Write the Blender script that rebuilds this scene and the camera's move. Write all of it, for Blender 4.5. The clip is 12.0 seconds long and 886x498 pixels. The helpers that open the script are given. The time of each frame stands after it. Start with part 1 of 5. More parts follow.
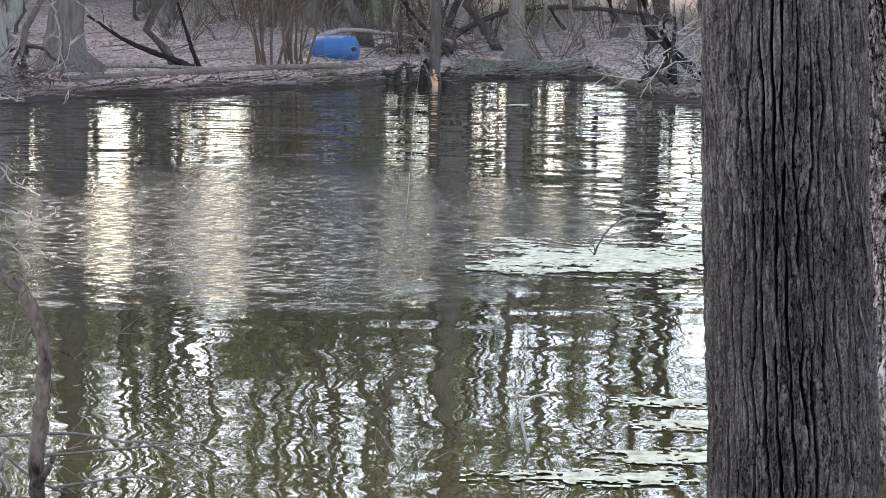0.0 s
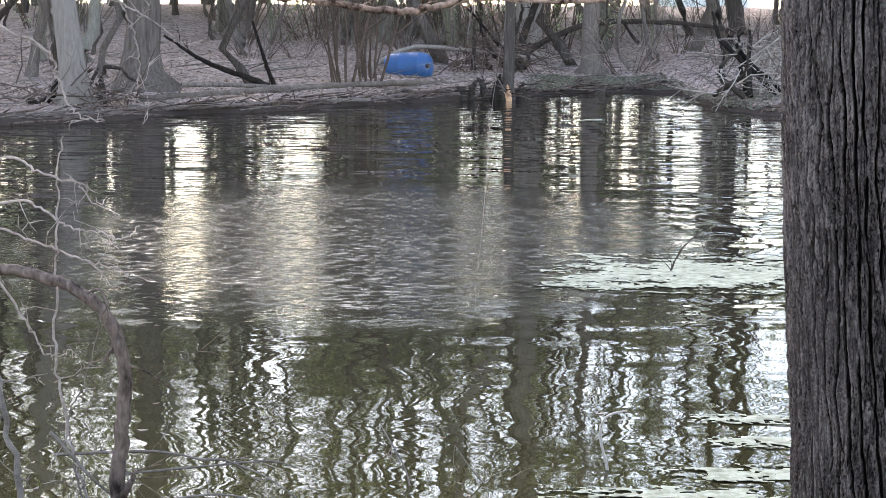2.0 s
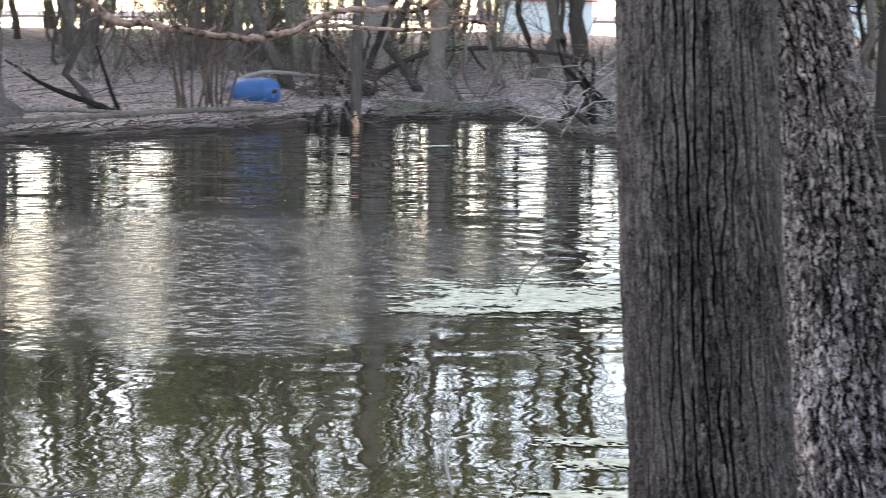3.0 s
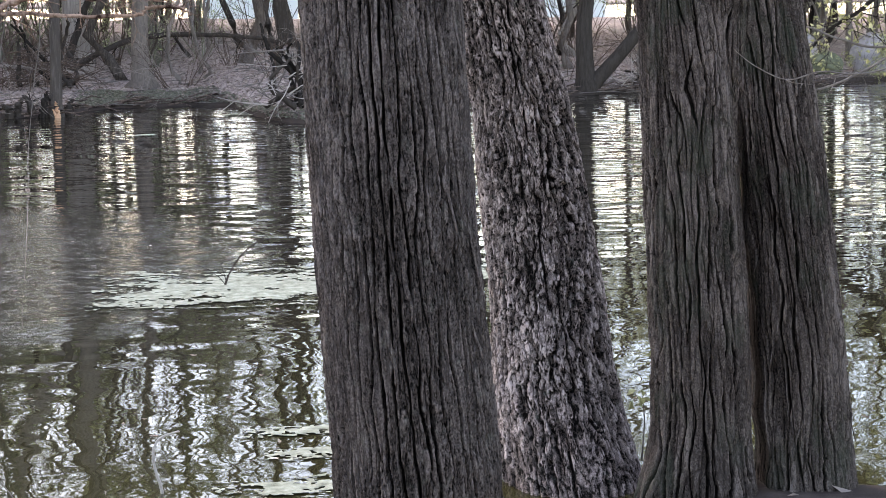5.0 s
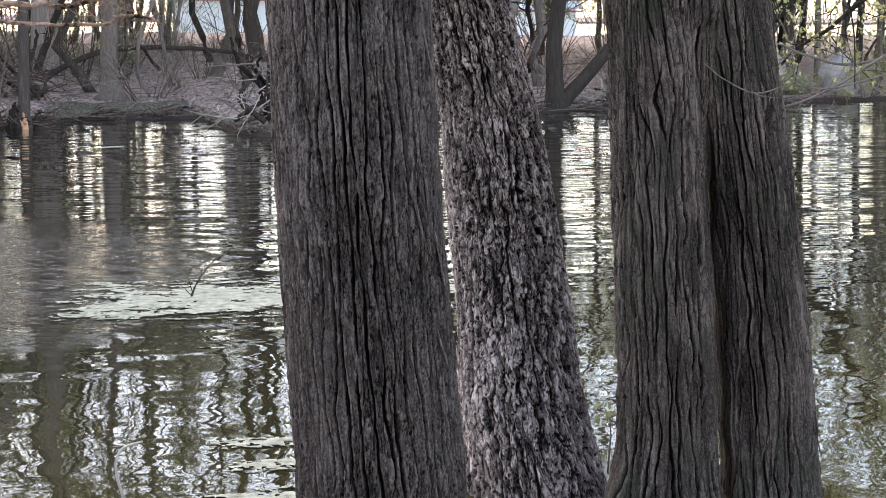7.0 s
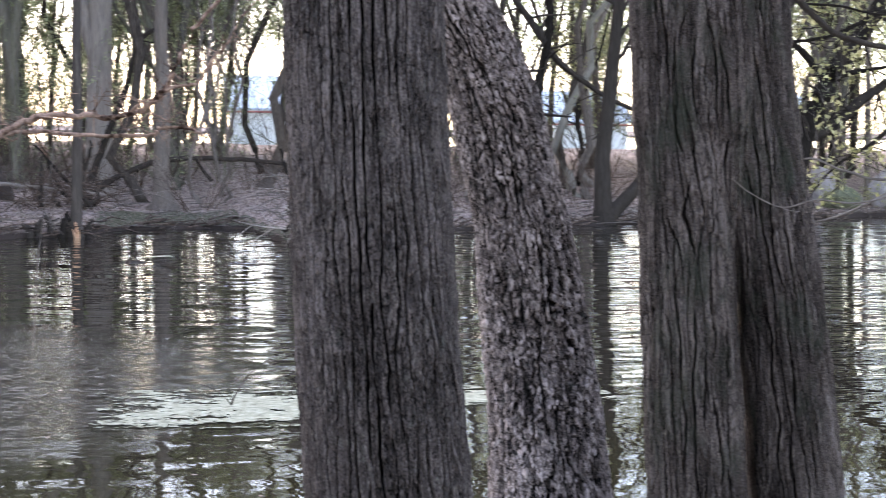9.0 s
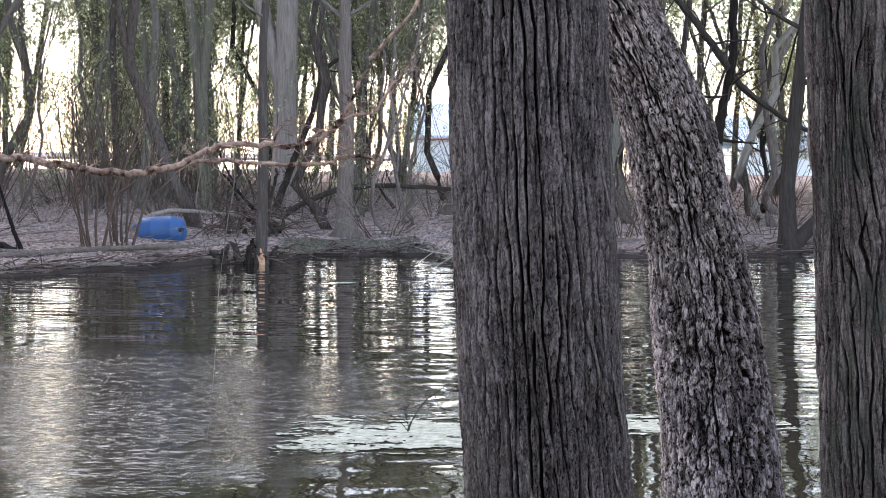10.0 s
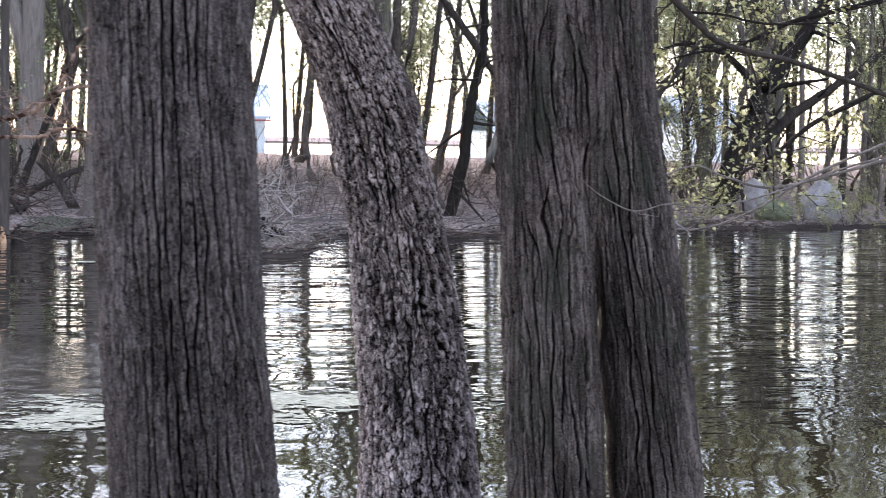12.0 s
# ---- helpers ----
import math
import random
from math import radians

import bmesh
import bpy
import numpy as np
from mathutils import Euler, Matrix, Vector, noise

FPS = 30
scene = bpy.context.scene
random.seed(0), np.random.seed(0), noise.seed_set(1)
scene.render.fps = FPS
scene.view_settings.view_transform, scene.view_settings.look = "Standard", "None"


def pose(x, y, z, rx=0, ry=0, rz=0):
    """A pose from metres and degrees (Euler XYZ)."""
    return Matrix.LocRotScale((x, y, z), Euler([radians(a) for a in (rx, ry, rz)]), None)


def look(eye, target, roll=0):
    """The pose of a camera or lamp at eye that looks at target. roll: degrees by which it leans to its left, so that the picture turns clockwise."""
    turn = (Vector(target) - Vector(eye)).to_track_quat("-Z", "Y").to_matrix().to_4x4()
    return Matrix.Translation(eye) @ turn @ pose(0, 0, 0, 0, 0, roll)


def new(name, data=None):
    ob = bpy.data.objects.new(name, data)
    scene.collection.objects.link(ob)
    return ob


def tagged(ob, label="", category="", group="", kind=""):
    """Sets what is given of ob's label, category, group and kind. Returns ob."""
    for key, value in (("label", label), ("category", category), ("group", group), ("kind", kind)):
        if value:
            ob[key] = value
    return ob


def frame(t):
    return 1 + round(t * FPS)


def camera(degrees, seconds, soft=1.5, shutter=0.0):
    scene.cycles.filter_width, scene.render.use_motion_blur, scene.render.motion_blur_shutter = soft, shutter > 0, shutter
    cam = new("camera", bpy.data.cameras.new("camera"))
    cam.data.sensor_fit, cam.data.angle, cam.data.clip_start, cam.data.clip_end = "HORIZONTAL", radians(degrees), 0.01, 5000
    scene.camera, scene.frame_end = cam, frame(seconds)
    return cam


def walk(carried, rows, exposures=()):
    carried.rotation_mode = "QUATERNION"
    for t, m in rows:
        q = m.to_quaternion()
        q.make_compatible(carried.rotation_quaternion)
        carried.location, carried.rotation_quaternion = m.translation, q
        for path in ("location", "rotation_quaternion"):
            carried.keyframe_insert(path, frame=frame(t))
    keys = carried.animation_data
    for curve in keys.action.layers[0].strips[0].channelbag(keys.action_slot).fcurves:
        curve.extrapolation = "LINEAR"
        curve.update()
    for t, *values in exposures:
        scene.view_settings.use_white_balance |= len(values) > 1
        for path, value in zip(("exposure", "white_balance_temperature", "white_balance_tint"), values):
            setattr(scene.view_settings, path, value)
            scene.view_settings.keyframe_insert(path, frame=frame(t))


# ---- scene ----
# ---------------------------------------------------------------- camera and its walk
cam = camera(29.0, 12.0, soft=0.8, shutter=0.3)
PATH = [
    (0, (0.037, 0.047, 1.870), (0.097, 9.918, 0.273), 0.95),
    (0.5, (0.032, 0.045, 1.875), (0.078, 9.926, 0.339), 0.67),
    (1, (0.030, 0.047, 1.877), (-0.055, 9.936, 0.395), 0.29),
    (1.5, (0.028, 0.047, 1.875), (-0.227, 9.932, 0.381), 0.12),
    (2, (0.027, 0.053, 1.874), (-0.348, 9.931, 0.363), 0.20),
    (2.5, (0.035, 0.043, 1.878), (-0.142, 9.938, 0.441), 0.50),
    (3, (0.042, 0.018, 1.885), (0.547, 9.912, 0.526), 0.62),
    (3.5, (0.052, 0.045, 1.878), (1.314, 9.872, 0.527), 0.58),
    (3.7, (0.051, 0.031, 1.877), (1.585, 9.820, 0.526), 0.79),
    (5.3, (0.121, 0.143, 1.877), (2.278, 9.800, 0.425), -0.48),
    (5.5, (0.124, 0.148, 1.876), (2.276, 9.807, 0.439), -0.38),
    (6, (0.122, 0.141, 1.874), (2.346, 9.797, 0.525), -0.10),
    (6.5, (0.124, 0.146, 1.860), (2.414, 9.780, 0.465), 0.05),
    (7, (0.119, 0.145, 1.852), (2.439, 9.778, 0.504), 0.27),
    (7.2, (0.113, 0.141, 1.851), (2.419, 9.794, 0.624), 0.29),
    (8.8, (0.177, 0.084, 1.856), (2.433, 9.799, 1.136), 0.51),
    (9, (0.187, 0.087, 1.853), (2.223, 9.852, 1.152), 0.60),
    (9.5, (0.204, 0.096, 1.856), (1.537, 9.985, 1.206), 0.27),
    (10, (0.231, 0.080, 1.857), (1.212, 10.016, 1.304), 0.41),
    (10.5, (0.274, 0.063, 1.852), (1.335, 9.993, 1.337), 0.55),
    (11, (0.331, 0.027, 1.850), (1.863, 9.895, 1.338), 0.88),
    (11.5, (0.398, -0.006, 1.847), (2.409, 9.773, 1.276), 1.23),
    (11.9, (0.459, -0.004, 1.832), (2.736, 9.713, 1.201), 1.31),
    (12, (0.493, 0.010, 1.830), (2.824, 9.714, 1.191), 1.17),
]
walk(cam, [(t, look(eye, target, roll)) for t, eye, target, roll in PATH], exposures=((0, 2.68, 7080, 13), (3.5, 2.56, 7080, 14), (6, 2.44, 7450, 17), (7.2, 2.44, 7450, 17), (9.2, 2.53, 6950, 18), (10.5, 2.53, 6950, 18), (11.5, 2.5, 6950, 19), (12, 2.5, 6950, 21)))

# ---------------------------------------------------------------- world and sun
SUN_ELEVATION, SUN_TURN = 38, 335
world = bpy.data.worlds.new("evening_sky")
scene.world = world
world.use_nodes = True
wt = world.node_tree
sky = wt.nodes.new("ShaderNodeTexSky")
sky.sky_type, sky.sun_disc = "NISHITA", False
sky.sun_elevation, sky.sun_rotation = radians(SUN_ELEVATION), radians(SUN_TURN)
sky.air_density, sky.dust_density, sky.ozone_density = 1.0, 0.9, 1.0
wt.nodes["Background"].inputs["Strength"].default_value = 0.15
haze = wt.nodes.new("ShaderNodeHueSaturation")
haze.inputs["Saturation"].default_value = 0.88
wt.links.new(sky.outputs[0], haze.inputs["Color"])
wt.links.new(haze.outputs[0], wt.nodes["Background"].inputs["Color"])
sun_data = bpy.data.lights.new("sun", "SUN")
sun_data.energy, sun_data.angle, sun_data.color = 0.8, radians(20), (1.0, 0.95, 0.88)
sun = new("sun", sun_data)
az, el = radians(SUN_TURN), radians(SUN_ELEVATION)
sun_way = Vector((math.sin(az) * math.cos(el), math.cos(az) * math.cos(el), math.sin(el)))
sun.matrix_world = look(sun_way * 60, (0, 0, 0))


# ---------------------------------------------------------------- materials
def material(name, rough=0.9, spec=0.3):
    m = bpy.data.materials.new(name)
    m.use_nodes = True
    p = m.node_tree.nodes["Principled BSDF"]
    p.inputs["Roughness"].default_value = rough
    p.inputs["Specular IOR Level"].default_value = spec
    return m, m.node_tree, p


def node(tree, kind, **inputs):
    n = tree.nodes.new("ShaderNode" + kind)
    for key, value in inputs.items():
        n.inputs[key.replace("_", " ")].default_value = value
    return n


def coords(tree, scale=(1, 1, 1), kind="Object"):
    c = node(tree, "TexCoord")
    mp = node(tree, "Mapping")
    mp.inputs["Scale"].default_value = scale
    tree.links.new(c.outputs[kind], mp.inputs[0])
    return mp.outputs[0]


def noise_tex(tree, where, scale, detail=4, rough=0.6, distort=0.0):
    n = node(tree, "TexNoise", Scale=scale, Detail=detail, Roughness=rough, Distortion=distort)
    tree.links.new(where, n.inputs["Vector"])
    return n.outputs["Fac"]


def ramp(tree, fac, stops):
    r = node(tree, "ValToRGB")
    while len(r.color_ramp.elements) < len(stops):
        r.color_ramp.elements.new(0.5)
    for e, (at, colour) in zip(r.color_ramp.elements, stops):
        e.position, e.color = at, (*colour, 1)
    tree.links.new(fac, r.inputs[0])
    return r.outputs[0]


def mix(tree, fac, a, b, mode="MIX"):
    n = tree.nodes.new("ShaderNodeMix")
    n.data_type, n.blend_type = "RGBA", mode
    for value, slot in ((fac, 0), (a, 6), (b, 7)):
        if isinstance(value, bpy.types.NodeSocket):
            tree.links.new(value, n.inputs[slot])
        else:
            n.inputs[slot].default_value = value if slot == 0 else (*value, 1)
    return n.outputs[2]


def maths(tree, op, a, b=0.0, clamp=False):
    n = tree.nodes.new("ShaderNodeMath")
    n.operation, n.use_clamp = op, clamp
    for value, slot in ((a, 0), (b, 1)):
        if isinstance(value, bpy.types.NodeSocket):
            tree.links.new(value, n.inputs[slot])
        else:
            n.inputs[slot].default_value = value
    return n.outputs[0]


def bump(tree, p, height, strength=0.5, distance=0.01):
    b = node(tree, "Bump", Strength=strength, Distance=distance)
    tree.links.new(height, b.inputs["Height"])
    tree.links.new(b.outputs[0], p.inputs["Normal"])
    return b


def near_bark(name, dark, mid, pale, cell, moss=0.0, lichen=0.0):
    """Bark of the trees that stand close by: a tone for each plate with painted crack shade, grain along the stem,
    lichen.
    """
    m, t, p = material(name, 0.95, 0.04)
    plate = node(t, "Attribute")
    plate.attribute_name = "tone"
    grain = noise_tex(t, coords(t, (85, 85, 50)), 1.0, 6, 0.7)
    cross = noise_tex(t, coords(t, (40, 40, 110)), 1.0, 3, 0.6)
    wide = noise_tex(t, coords(t, (3, 3, 1.2)), 1.0, 4, 0.6)
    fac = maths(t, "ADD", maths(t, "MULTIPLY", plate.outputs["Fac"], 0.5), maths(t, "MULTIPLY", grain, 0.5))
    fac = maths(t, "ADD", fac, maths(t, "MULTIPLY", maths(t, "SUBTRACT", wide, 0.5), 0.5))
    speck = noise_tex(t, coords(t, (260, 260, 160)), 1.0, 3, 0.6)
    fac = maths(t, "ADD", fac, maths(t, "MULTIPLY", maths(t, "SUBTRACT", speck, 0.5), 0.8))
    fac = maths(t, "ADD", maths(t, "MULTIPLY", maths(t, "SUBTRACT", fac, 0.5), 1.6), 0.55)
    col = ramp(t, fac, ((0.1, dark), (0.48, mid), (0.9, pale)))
    # hairline splits between the flakes of the outer bark
    warp = node(t, "TexNoise", Scale=1.0, Detail=3.0)
    t.links.new(coords(t, tuple(0.6 * k for k in cell)), warp.inputs["Vector"])
    moved = node(t, "VectorMath")
    moved.operation = "MULTIPLY_ADD"
    moved.inputs[1].default_value = (1.3, 1.3, 1.3)
    t.links.new(warp.outputs["Color"], moved.inputs[0])
    t.links.new(coords(t, cell), moved.inputs[2])
    flake = node(t, "TexVoronoi", Scale=1.0)
    flake.feature = "DISTANCE_TO_EDGE"
    t.links.new(moved.outputs[0], flake.inputs["Vector"])
    edge = ramp(t, flake.outputs["Distance"], ((0.0, (0, 0, 0)), (0.09, (1, 1, 1))))
    whole = noise_tex(t, coords(t, tuple(0.35 * k for k in cell)), 1.0, 2)
    edge = maths(t, "MAXIMUM", edge, ramp(t, whole, ((0.42, (0, 0, 0)), (0.6, (1, 1, 1)))))
    col = mix(t, edge, tuple(0.55 * k for k in mid), col)
    if lichen:
        spots = noise_tex(t, coords(t, (22, 22, 22)), 1.0, 5, 0.75)
        col = mix(t, ramp(t, spots, ((0.56, (0, 0, 0)), (0.68, (lichen,) * 3))), col, (0.36, 0.38, 0.33))
    if moss:
        spots = noise_tex(t, coords(t, (5, 5, 3.0)), 1.0, 5, 0.7)
        col = mix(t, ramp(t, spots, ((0.52, (0, 0, 0)), (0.66, (moss,) * 3))), col, (0.035, 0.042, 0.03))
    t.links.new(col, p.inputs["Base Color"])
    rough = maths(t, "ADD", maths(t, "ADD", maths(t, "MULTIPLY", grain, 0.8), maths(t, "MULTIPLY", speck, 0.5)), maths(t, "MULTIPLY", cross, 0.6))
    bump(t, p, maths(t, "ADD", rough, maths(t, "MULTIPLY", edge, 0.5)), 1.0, 0.008)
    return m


def far_bark(name, dark, pale, green=0.0):
    """Bark of the trees across the water; each tree has its own shade."""
    m, t, p = material(name, 0.95, 0.05)
    info = node(t, "ObjectInfo")
    grain = noise_tex(t, coords(t, (22, 22, 2.5)), 1.0, 5, 0.7)
    wide = noise_tex(t, coords(t, (1.2, 1.2, 0.5)), 1.0, 3)
    fac = maths(t, "ADD", maths(t, "MULTIPLY", grain, 0.65), maths(t, "MULTIPLY", info.outputs["Random"], 0.35))
    col = ramp(t, fac, ((0.33, dark), (0.7, pale)))
    if green:
        col = mix(t, ramp(t, wide, ((0.45, (0, 0, 0)), (0.7, (green,) * 3))), col, (0.15, 0.165, 0.095))
    t.links.new(col, p.inputs["Base Color"])
    bump(t, p, grain, 1.0, 0.05)
    return m


def leaf_material(name, colours):
    m, t, p = material(name, 0.6, 0.3)
    geo = node(t, "NewGeometry")
    col = ramp(t, geo.outputs["Random Per Island"], colours)
    t.links.new(col, p.inputs["Base Color"])
    trans = node(t, "BsdfTranslucent")
    t.links.new(col, trans.inputs["Color"])
    both = node(t, "MixShader", Fac=0.5)
    t.links.new(p.outputs[0], both.inputs[1])
    t.links.new(trans.outputs[0], both.inputs[2])
    t.links.new(both.outputs[0], t.nodes["Material Output"].inputs[0])
    return m


def wood_material(name, dark, pale, scale=(60, 60, 60), relief=0.5):
    m, t, p = material(name, 0.85, 0.08)
    grain = noise_tex(t, coords(t, scale), 1.0, 5, 0.7)
    patch = noise_tex(t, coords(t, (7, 7, 7)), 1.0, 3)
    fac = maths(t, "ADD", maths(t, "MULTIPLY", grain, 0.5), maths(t, "MULTIPLY", patch, 0.5))
    t.links.new(ramp(t, fac, ((0.3 + 0.2 * (relief - 0.5), dark), (0.7 - 0.2 * (relief - 0.5), pale))), p.inputs["Base Color"])
    bump(t, p, grain, relief, 0.004 + 0.012 * (relief - 0.5))
    return m


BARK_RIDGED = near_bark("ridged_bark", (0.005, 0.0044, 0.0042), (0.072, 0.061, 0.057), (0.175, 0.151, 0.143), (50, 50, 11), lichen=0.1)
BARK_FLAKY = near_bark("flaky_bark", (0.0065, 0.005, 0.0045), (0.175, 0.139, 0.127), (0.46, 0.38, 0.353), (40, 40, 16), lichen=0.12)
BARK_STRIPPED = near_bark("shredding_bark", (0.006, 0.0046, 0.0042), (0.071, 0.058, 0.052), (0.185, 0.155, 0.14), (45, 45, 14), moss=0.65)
BARK_GREY = far_bark("grey_bark", (0.095, 0.079, 0.069), (0.35, 0.302, 0.27))
BARK_GREEN = far_bark("mossy_bark", (0.075, 0.07, 0.055), (0.29, 0.262, 0.225), 0.4)
BARK_BROWN = far_bark("brown_bark", (0.05, 0.041, 0.035), (0.22, 0.183, 0.16))
BARK_DARK = far_bark("dark_wet_bark", (0.018, 0.015, 0.013), (0.07, 0.058, 0.05))
BARK_PALE = far_bark("pale_bark", (0.08, 0.066, 0.058), (0.26, 0.225, 0.2))
TWIG_GREY = wood_material("grey_twigs", (0.05, 0.041, 0.036), (0.25, 0.216, 0.194))
TWIG_OLIVE = wood_material("olive_twigs", (0.075, 0.078, 0.05), (0.27, 0.27, 0.19))
TWIG_BROWN = wood_material("brown_twigs", (0.04, 0.028, 0.022), (0.15, 0.108, 0.088))
SAPLING_BARK = wood_material("brown_sapling_bark", (0.02, 0.0145, 0.012), (0.19, 0.142, 0.12), (45, 45, 12), 1.0)
TWIG_PALE = wood_material("bleached_twigs", (0.25, 0.215, 0.19), (0.52, 0.47, 0.43))
WOOD_RED = wood_material("peeled_reddish_wood", (0.03, 0.016, 0.011), (0.4, 0.27, 0.21), (26, 26, 26), 1.0)
TWIG_ROSE = wood_material("bramble_stems", (0.085, 0.063, 0.053), (0.46, 0.385, 0.345))
WOOD_FRESH = wood_material("fresh_broken_wood", (0.42, 0.2, 0.11), (0.75, 0.5, 0.33))
WOOD_LOG = wood_material("weathered_log", (0.045, 0.034, 0.028), (0.21, 0.172, 0.145), (8, 40, 40))
LEAF_GREEN = leaf_material("young_leaves", ((0.0, (0.15, 0.168, 0.088)), (0.5, (0.32, 0.35, 0.19)), (1.0, (0.53, 0.56, 0.33))))
LEAF_YELLOW = leaf_material("yellow_green_leaves", ((0.0, (0.2, 0.2, 0.085)), (0.6, (0.36, 0.35, 0.17)), (1.0, (0.55, 0.52, 0.3))))
MOSS = leaf_material("moss", ((0.0, (0.1, 0.1, 0.075)), (0.5, (0.165, 0.165, 0.125)), (1.0, (0.25, 0.25, 0.2))))
LEAF_DEAD = leaf_material("dead_leaves", ((0.0, (0.11, 0.078, 0.062)), (0.5, (0.3, 0.235, 0.2)), (1.0, (0.52, 0.435, 0.39))))


def ground_material():
    m, t, p = material("leaf_litter_ground", 0.95, 0.05)
    at = coords(t)
    fine = noise_tex(t, at, 14.0, 6, 0.75)
    wide = noise_tex(t, at, 0.55, 5, 0.6)
    cells = node(t, "TexVoronoi", Scale=13.0)
    bent = node(t, "TexNoise", Scale=9.0, Detail=3.0)
    t.links.new(at, bent.inputs["Vector"])
    moved = node(t, "VectorMath")
    moved.operation = "MULTIPLY_ADD"
    moved.inputs[1].default_value = (0.12, 0.12, 0.12)
    t.links.new(bent.outputs["Color"], moved.inputs[0])
    t.links.new(at, moved.inputs[2])
    t.links.new(moved.outputs[0], cells.inputs["Vector"])
    leaf = maths(t, "ADD", maths(t, "MULTIPLY", cells.outputs["Color"], 0.45), maths(t, "MULTIPLY", fine, 0.55))
    col = ramp(t, leaf, ((0.25, (0.085, 0.065, 0.058)), (0.5, (0.3, 0.238, 0.218)), (0.8, (0.52, 0.43, 0.4))))
    mud = ramp(t, wide, ((0.5, (0, 0, 0)), (0.68, (0.75, 0.75, 0.75))))
    col = mix(t, mud, col, (0.23, 0.182, 0.165))
    sprout = noise_tex(t, at, 1.4, 5, 0.75)
    col = mix(t, ramp(t, sprout, ((0.56, (0, 0, 0)), (0.68, (0.5, 0.5, 0.5)))), col, (0.13, 0.14, 0.075))
    # wet dark mud along the waterline
    apart = node(t, "SeparateXYZ")
    t.links.new(at, apart.inputs[0])
    edge = maths(t, "ADD", apart.outputs["Z"], maths(t, "MULTIPLY", maths(t, "SUBTRACT", sprout, 0.5), 0.12))
    wet = node(t, "MapRange", From_Min=0.07, From_Max=0.14, To_Min=1.0, To_Max=0.0)
    t.links.new(edge, wet.inputs["Value"])
    col = mix(t, wet.outputs["Result"], col, (0.055, 0.043, 0.037))
    t.links.new(col, p.inputs["Base Color"])
    bump(t, p, leaf, 1.0, 0.05)
    return m


def water_material(name, deep, shallow_a, shallow_b, lively=1.0):
    """Still water with slow ripples: slopes of several sizes add up to the surface's normal."""
    m, t, p = material(name, 0.012, 0.5)
    p.inputs["IOR"].default_value = 1.33
    at = coords(t)
    apart = node(t, "SeparateXYZ")
    t.links.new(at, apart.inputs[0])

    def over_y(y0, y1, v0, v1):
        n = node(t, "MapRange", From_Min=y0, From_Max=y1, To_Min=v0, To_Max=v1)
        t.links.new(apart.outputs["Y"], n.inputs["Value"])
        return n.outputs["Result"]

    def blot(x, y, rx, ry, edge=0.35):
        """1 inside an oval on the water, 0 outside, with a ragged rim."""
        n = node(t, "Mapping")
        n.inputs["Location"].default_value, n.inputs["Scale"].default_value = (-x / rx, -y / ry, 0), (1 / rx, 1 / ry, 1)
        t.links.new(at, n.inputs[0])
        g = node(t, "TexGradient")
        g.gradient_type = "SPHERICAL"
        t.links.new(n.outputs[0], g.inputs[0])
        ragged = maths(t, "ADD", g.outputs["Fac"], maths(t, "MULTIPLY", maths(t, "SUBTRACT", noise_tex(t, coords(t, (0.9, 0.7, 1)), 1.0, 3), 0.5), 0.5))
        r = node(t, "MapRange", From_Min=0.08, From_Max=0.08 + edge, To_Min=0.0, To_Max=1.0)
        t.links.new(ragged, r.inputs["Value"])
        return r.outputs["Result"]

    def slopes(scale, across, along, share=None, detail=1.0, turn=0.0, shift=0.0, rough=0.45):
        """Random slopes: how steep across and along the view of the pond, and a share by place."""
        mp = node(t, "Mapping")
        mp.inputs["Location"].default_value, mp.inputs["Rotation"].default_value, mp.inputs["Scale"].default_value = (shift, shift, 0), (0, 0, radians(turn)), (*scale, 1)
        t.links.new(at, mp.inputs[0])
        n = node(t, "TexNoise", Scale=1.0, Detail=detail, Roughness=rough)
        t.links.new(mp.outputs[0], n.inputs["Vector"])
        v = node(t, "VectorMath")
        v.operation = "MULTIPLY_ADD"
        k = lively
        v.inputs[1].default_value, v.inputs[2].default_value = (across * k, along * k, 0), (-0.5 * across * k, -0.5 * along * k, 0)
        t.links.new(n.outputs["Color"], v.inputs[0])
        if share is None:
            return v.outputs[0]
        w = node(t, "VectorMath")
        w.operation = "SCALE"
        t.links.new(v.outputs[0], w.inputs[0])
        t.links.new(share, w.inputs["Scale"])
        return w.outputs[0]

    def added(a, b):
        n = node(t, "VectorMath")
        t.links.new(a, n.inputs[0])
        if isinstance(b, tuple):
            n.inputs[1].default_value = b
        else:
            t.links.new(b, n.inputs[1])
        return n.outputs[0]

    breeze = blot(-1.1, 13.1, 3.0, 4.4)
    front = blot(-0.4, 9.9, 3.2, 1.5)
    far = over_y(10.0, 15.0, 0.12, 1.0)
    total = slopes((1.3, 3.2), 0.015, 0.2, far, 1.0)
    total = added(total, slopes((2.4, 9.0), 0.02, 0.26, far, 1.0, 4, 3.7))
    total = added(total, slopes((1.1, 1.5), 0.04, 0.065, over_y(7.0, 13.0, 1.0, 0.5), 1.0, 0, 9.1))
    total = added(total, slopes((2.6, 4.6), 0.04, 0.05, over_y(8.0, 14.0, 1.0, 0.3), 2.0, 12, 5.3, 0.5))
    total = added(total, slopes((1.0, 5.0), 0.03, 0.24, front, 1.0, -4, 1.9))
    total = added(total, slopes((14.0, 40.0), 0.3, 1.25, breeze, 2.0, 8, 2.3))
    total = added(total, slopes((7.0, 13.0), 0.014, 0.02, over_y(8.0, 13.0, 1.0, 0.0), 2.0, -9, 7.7))
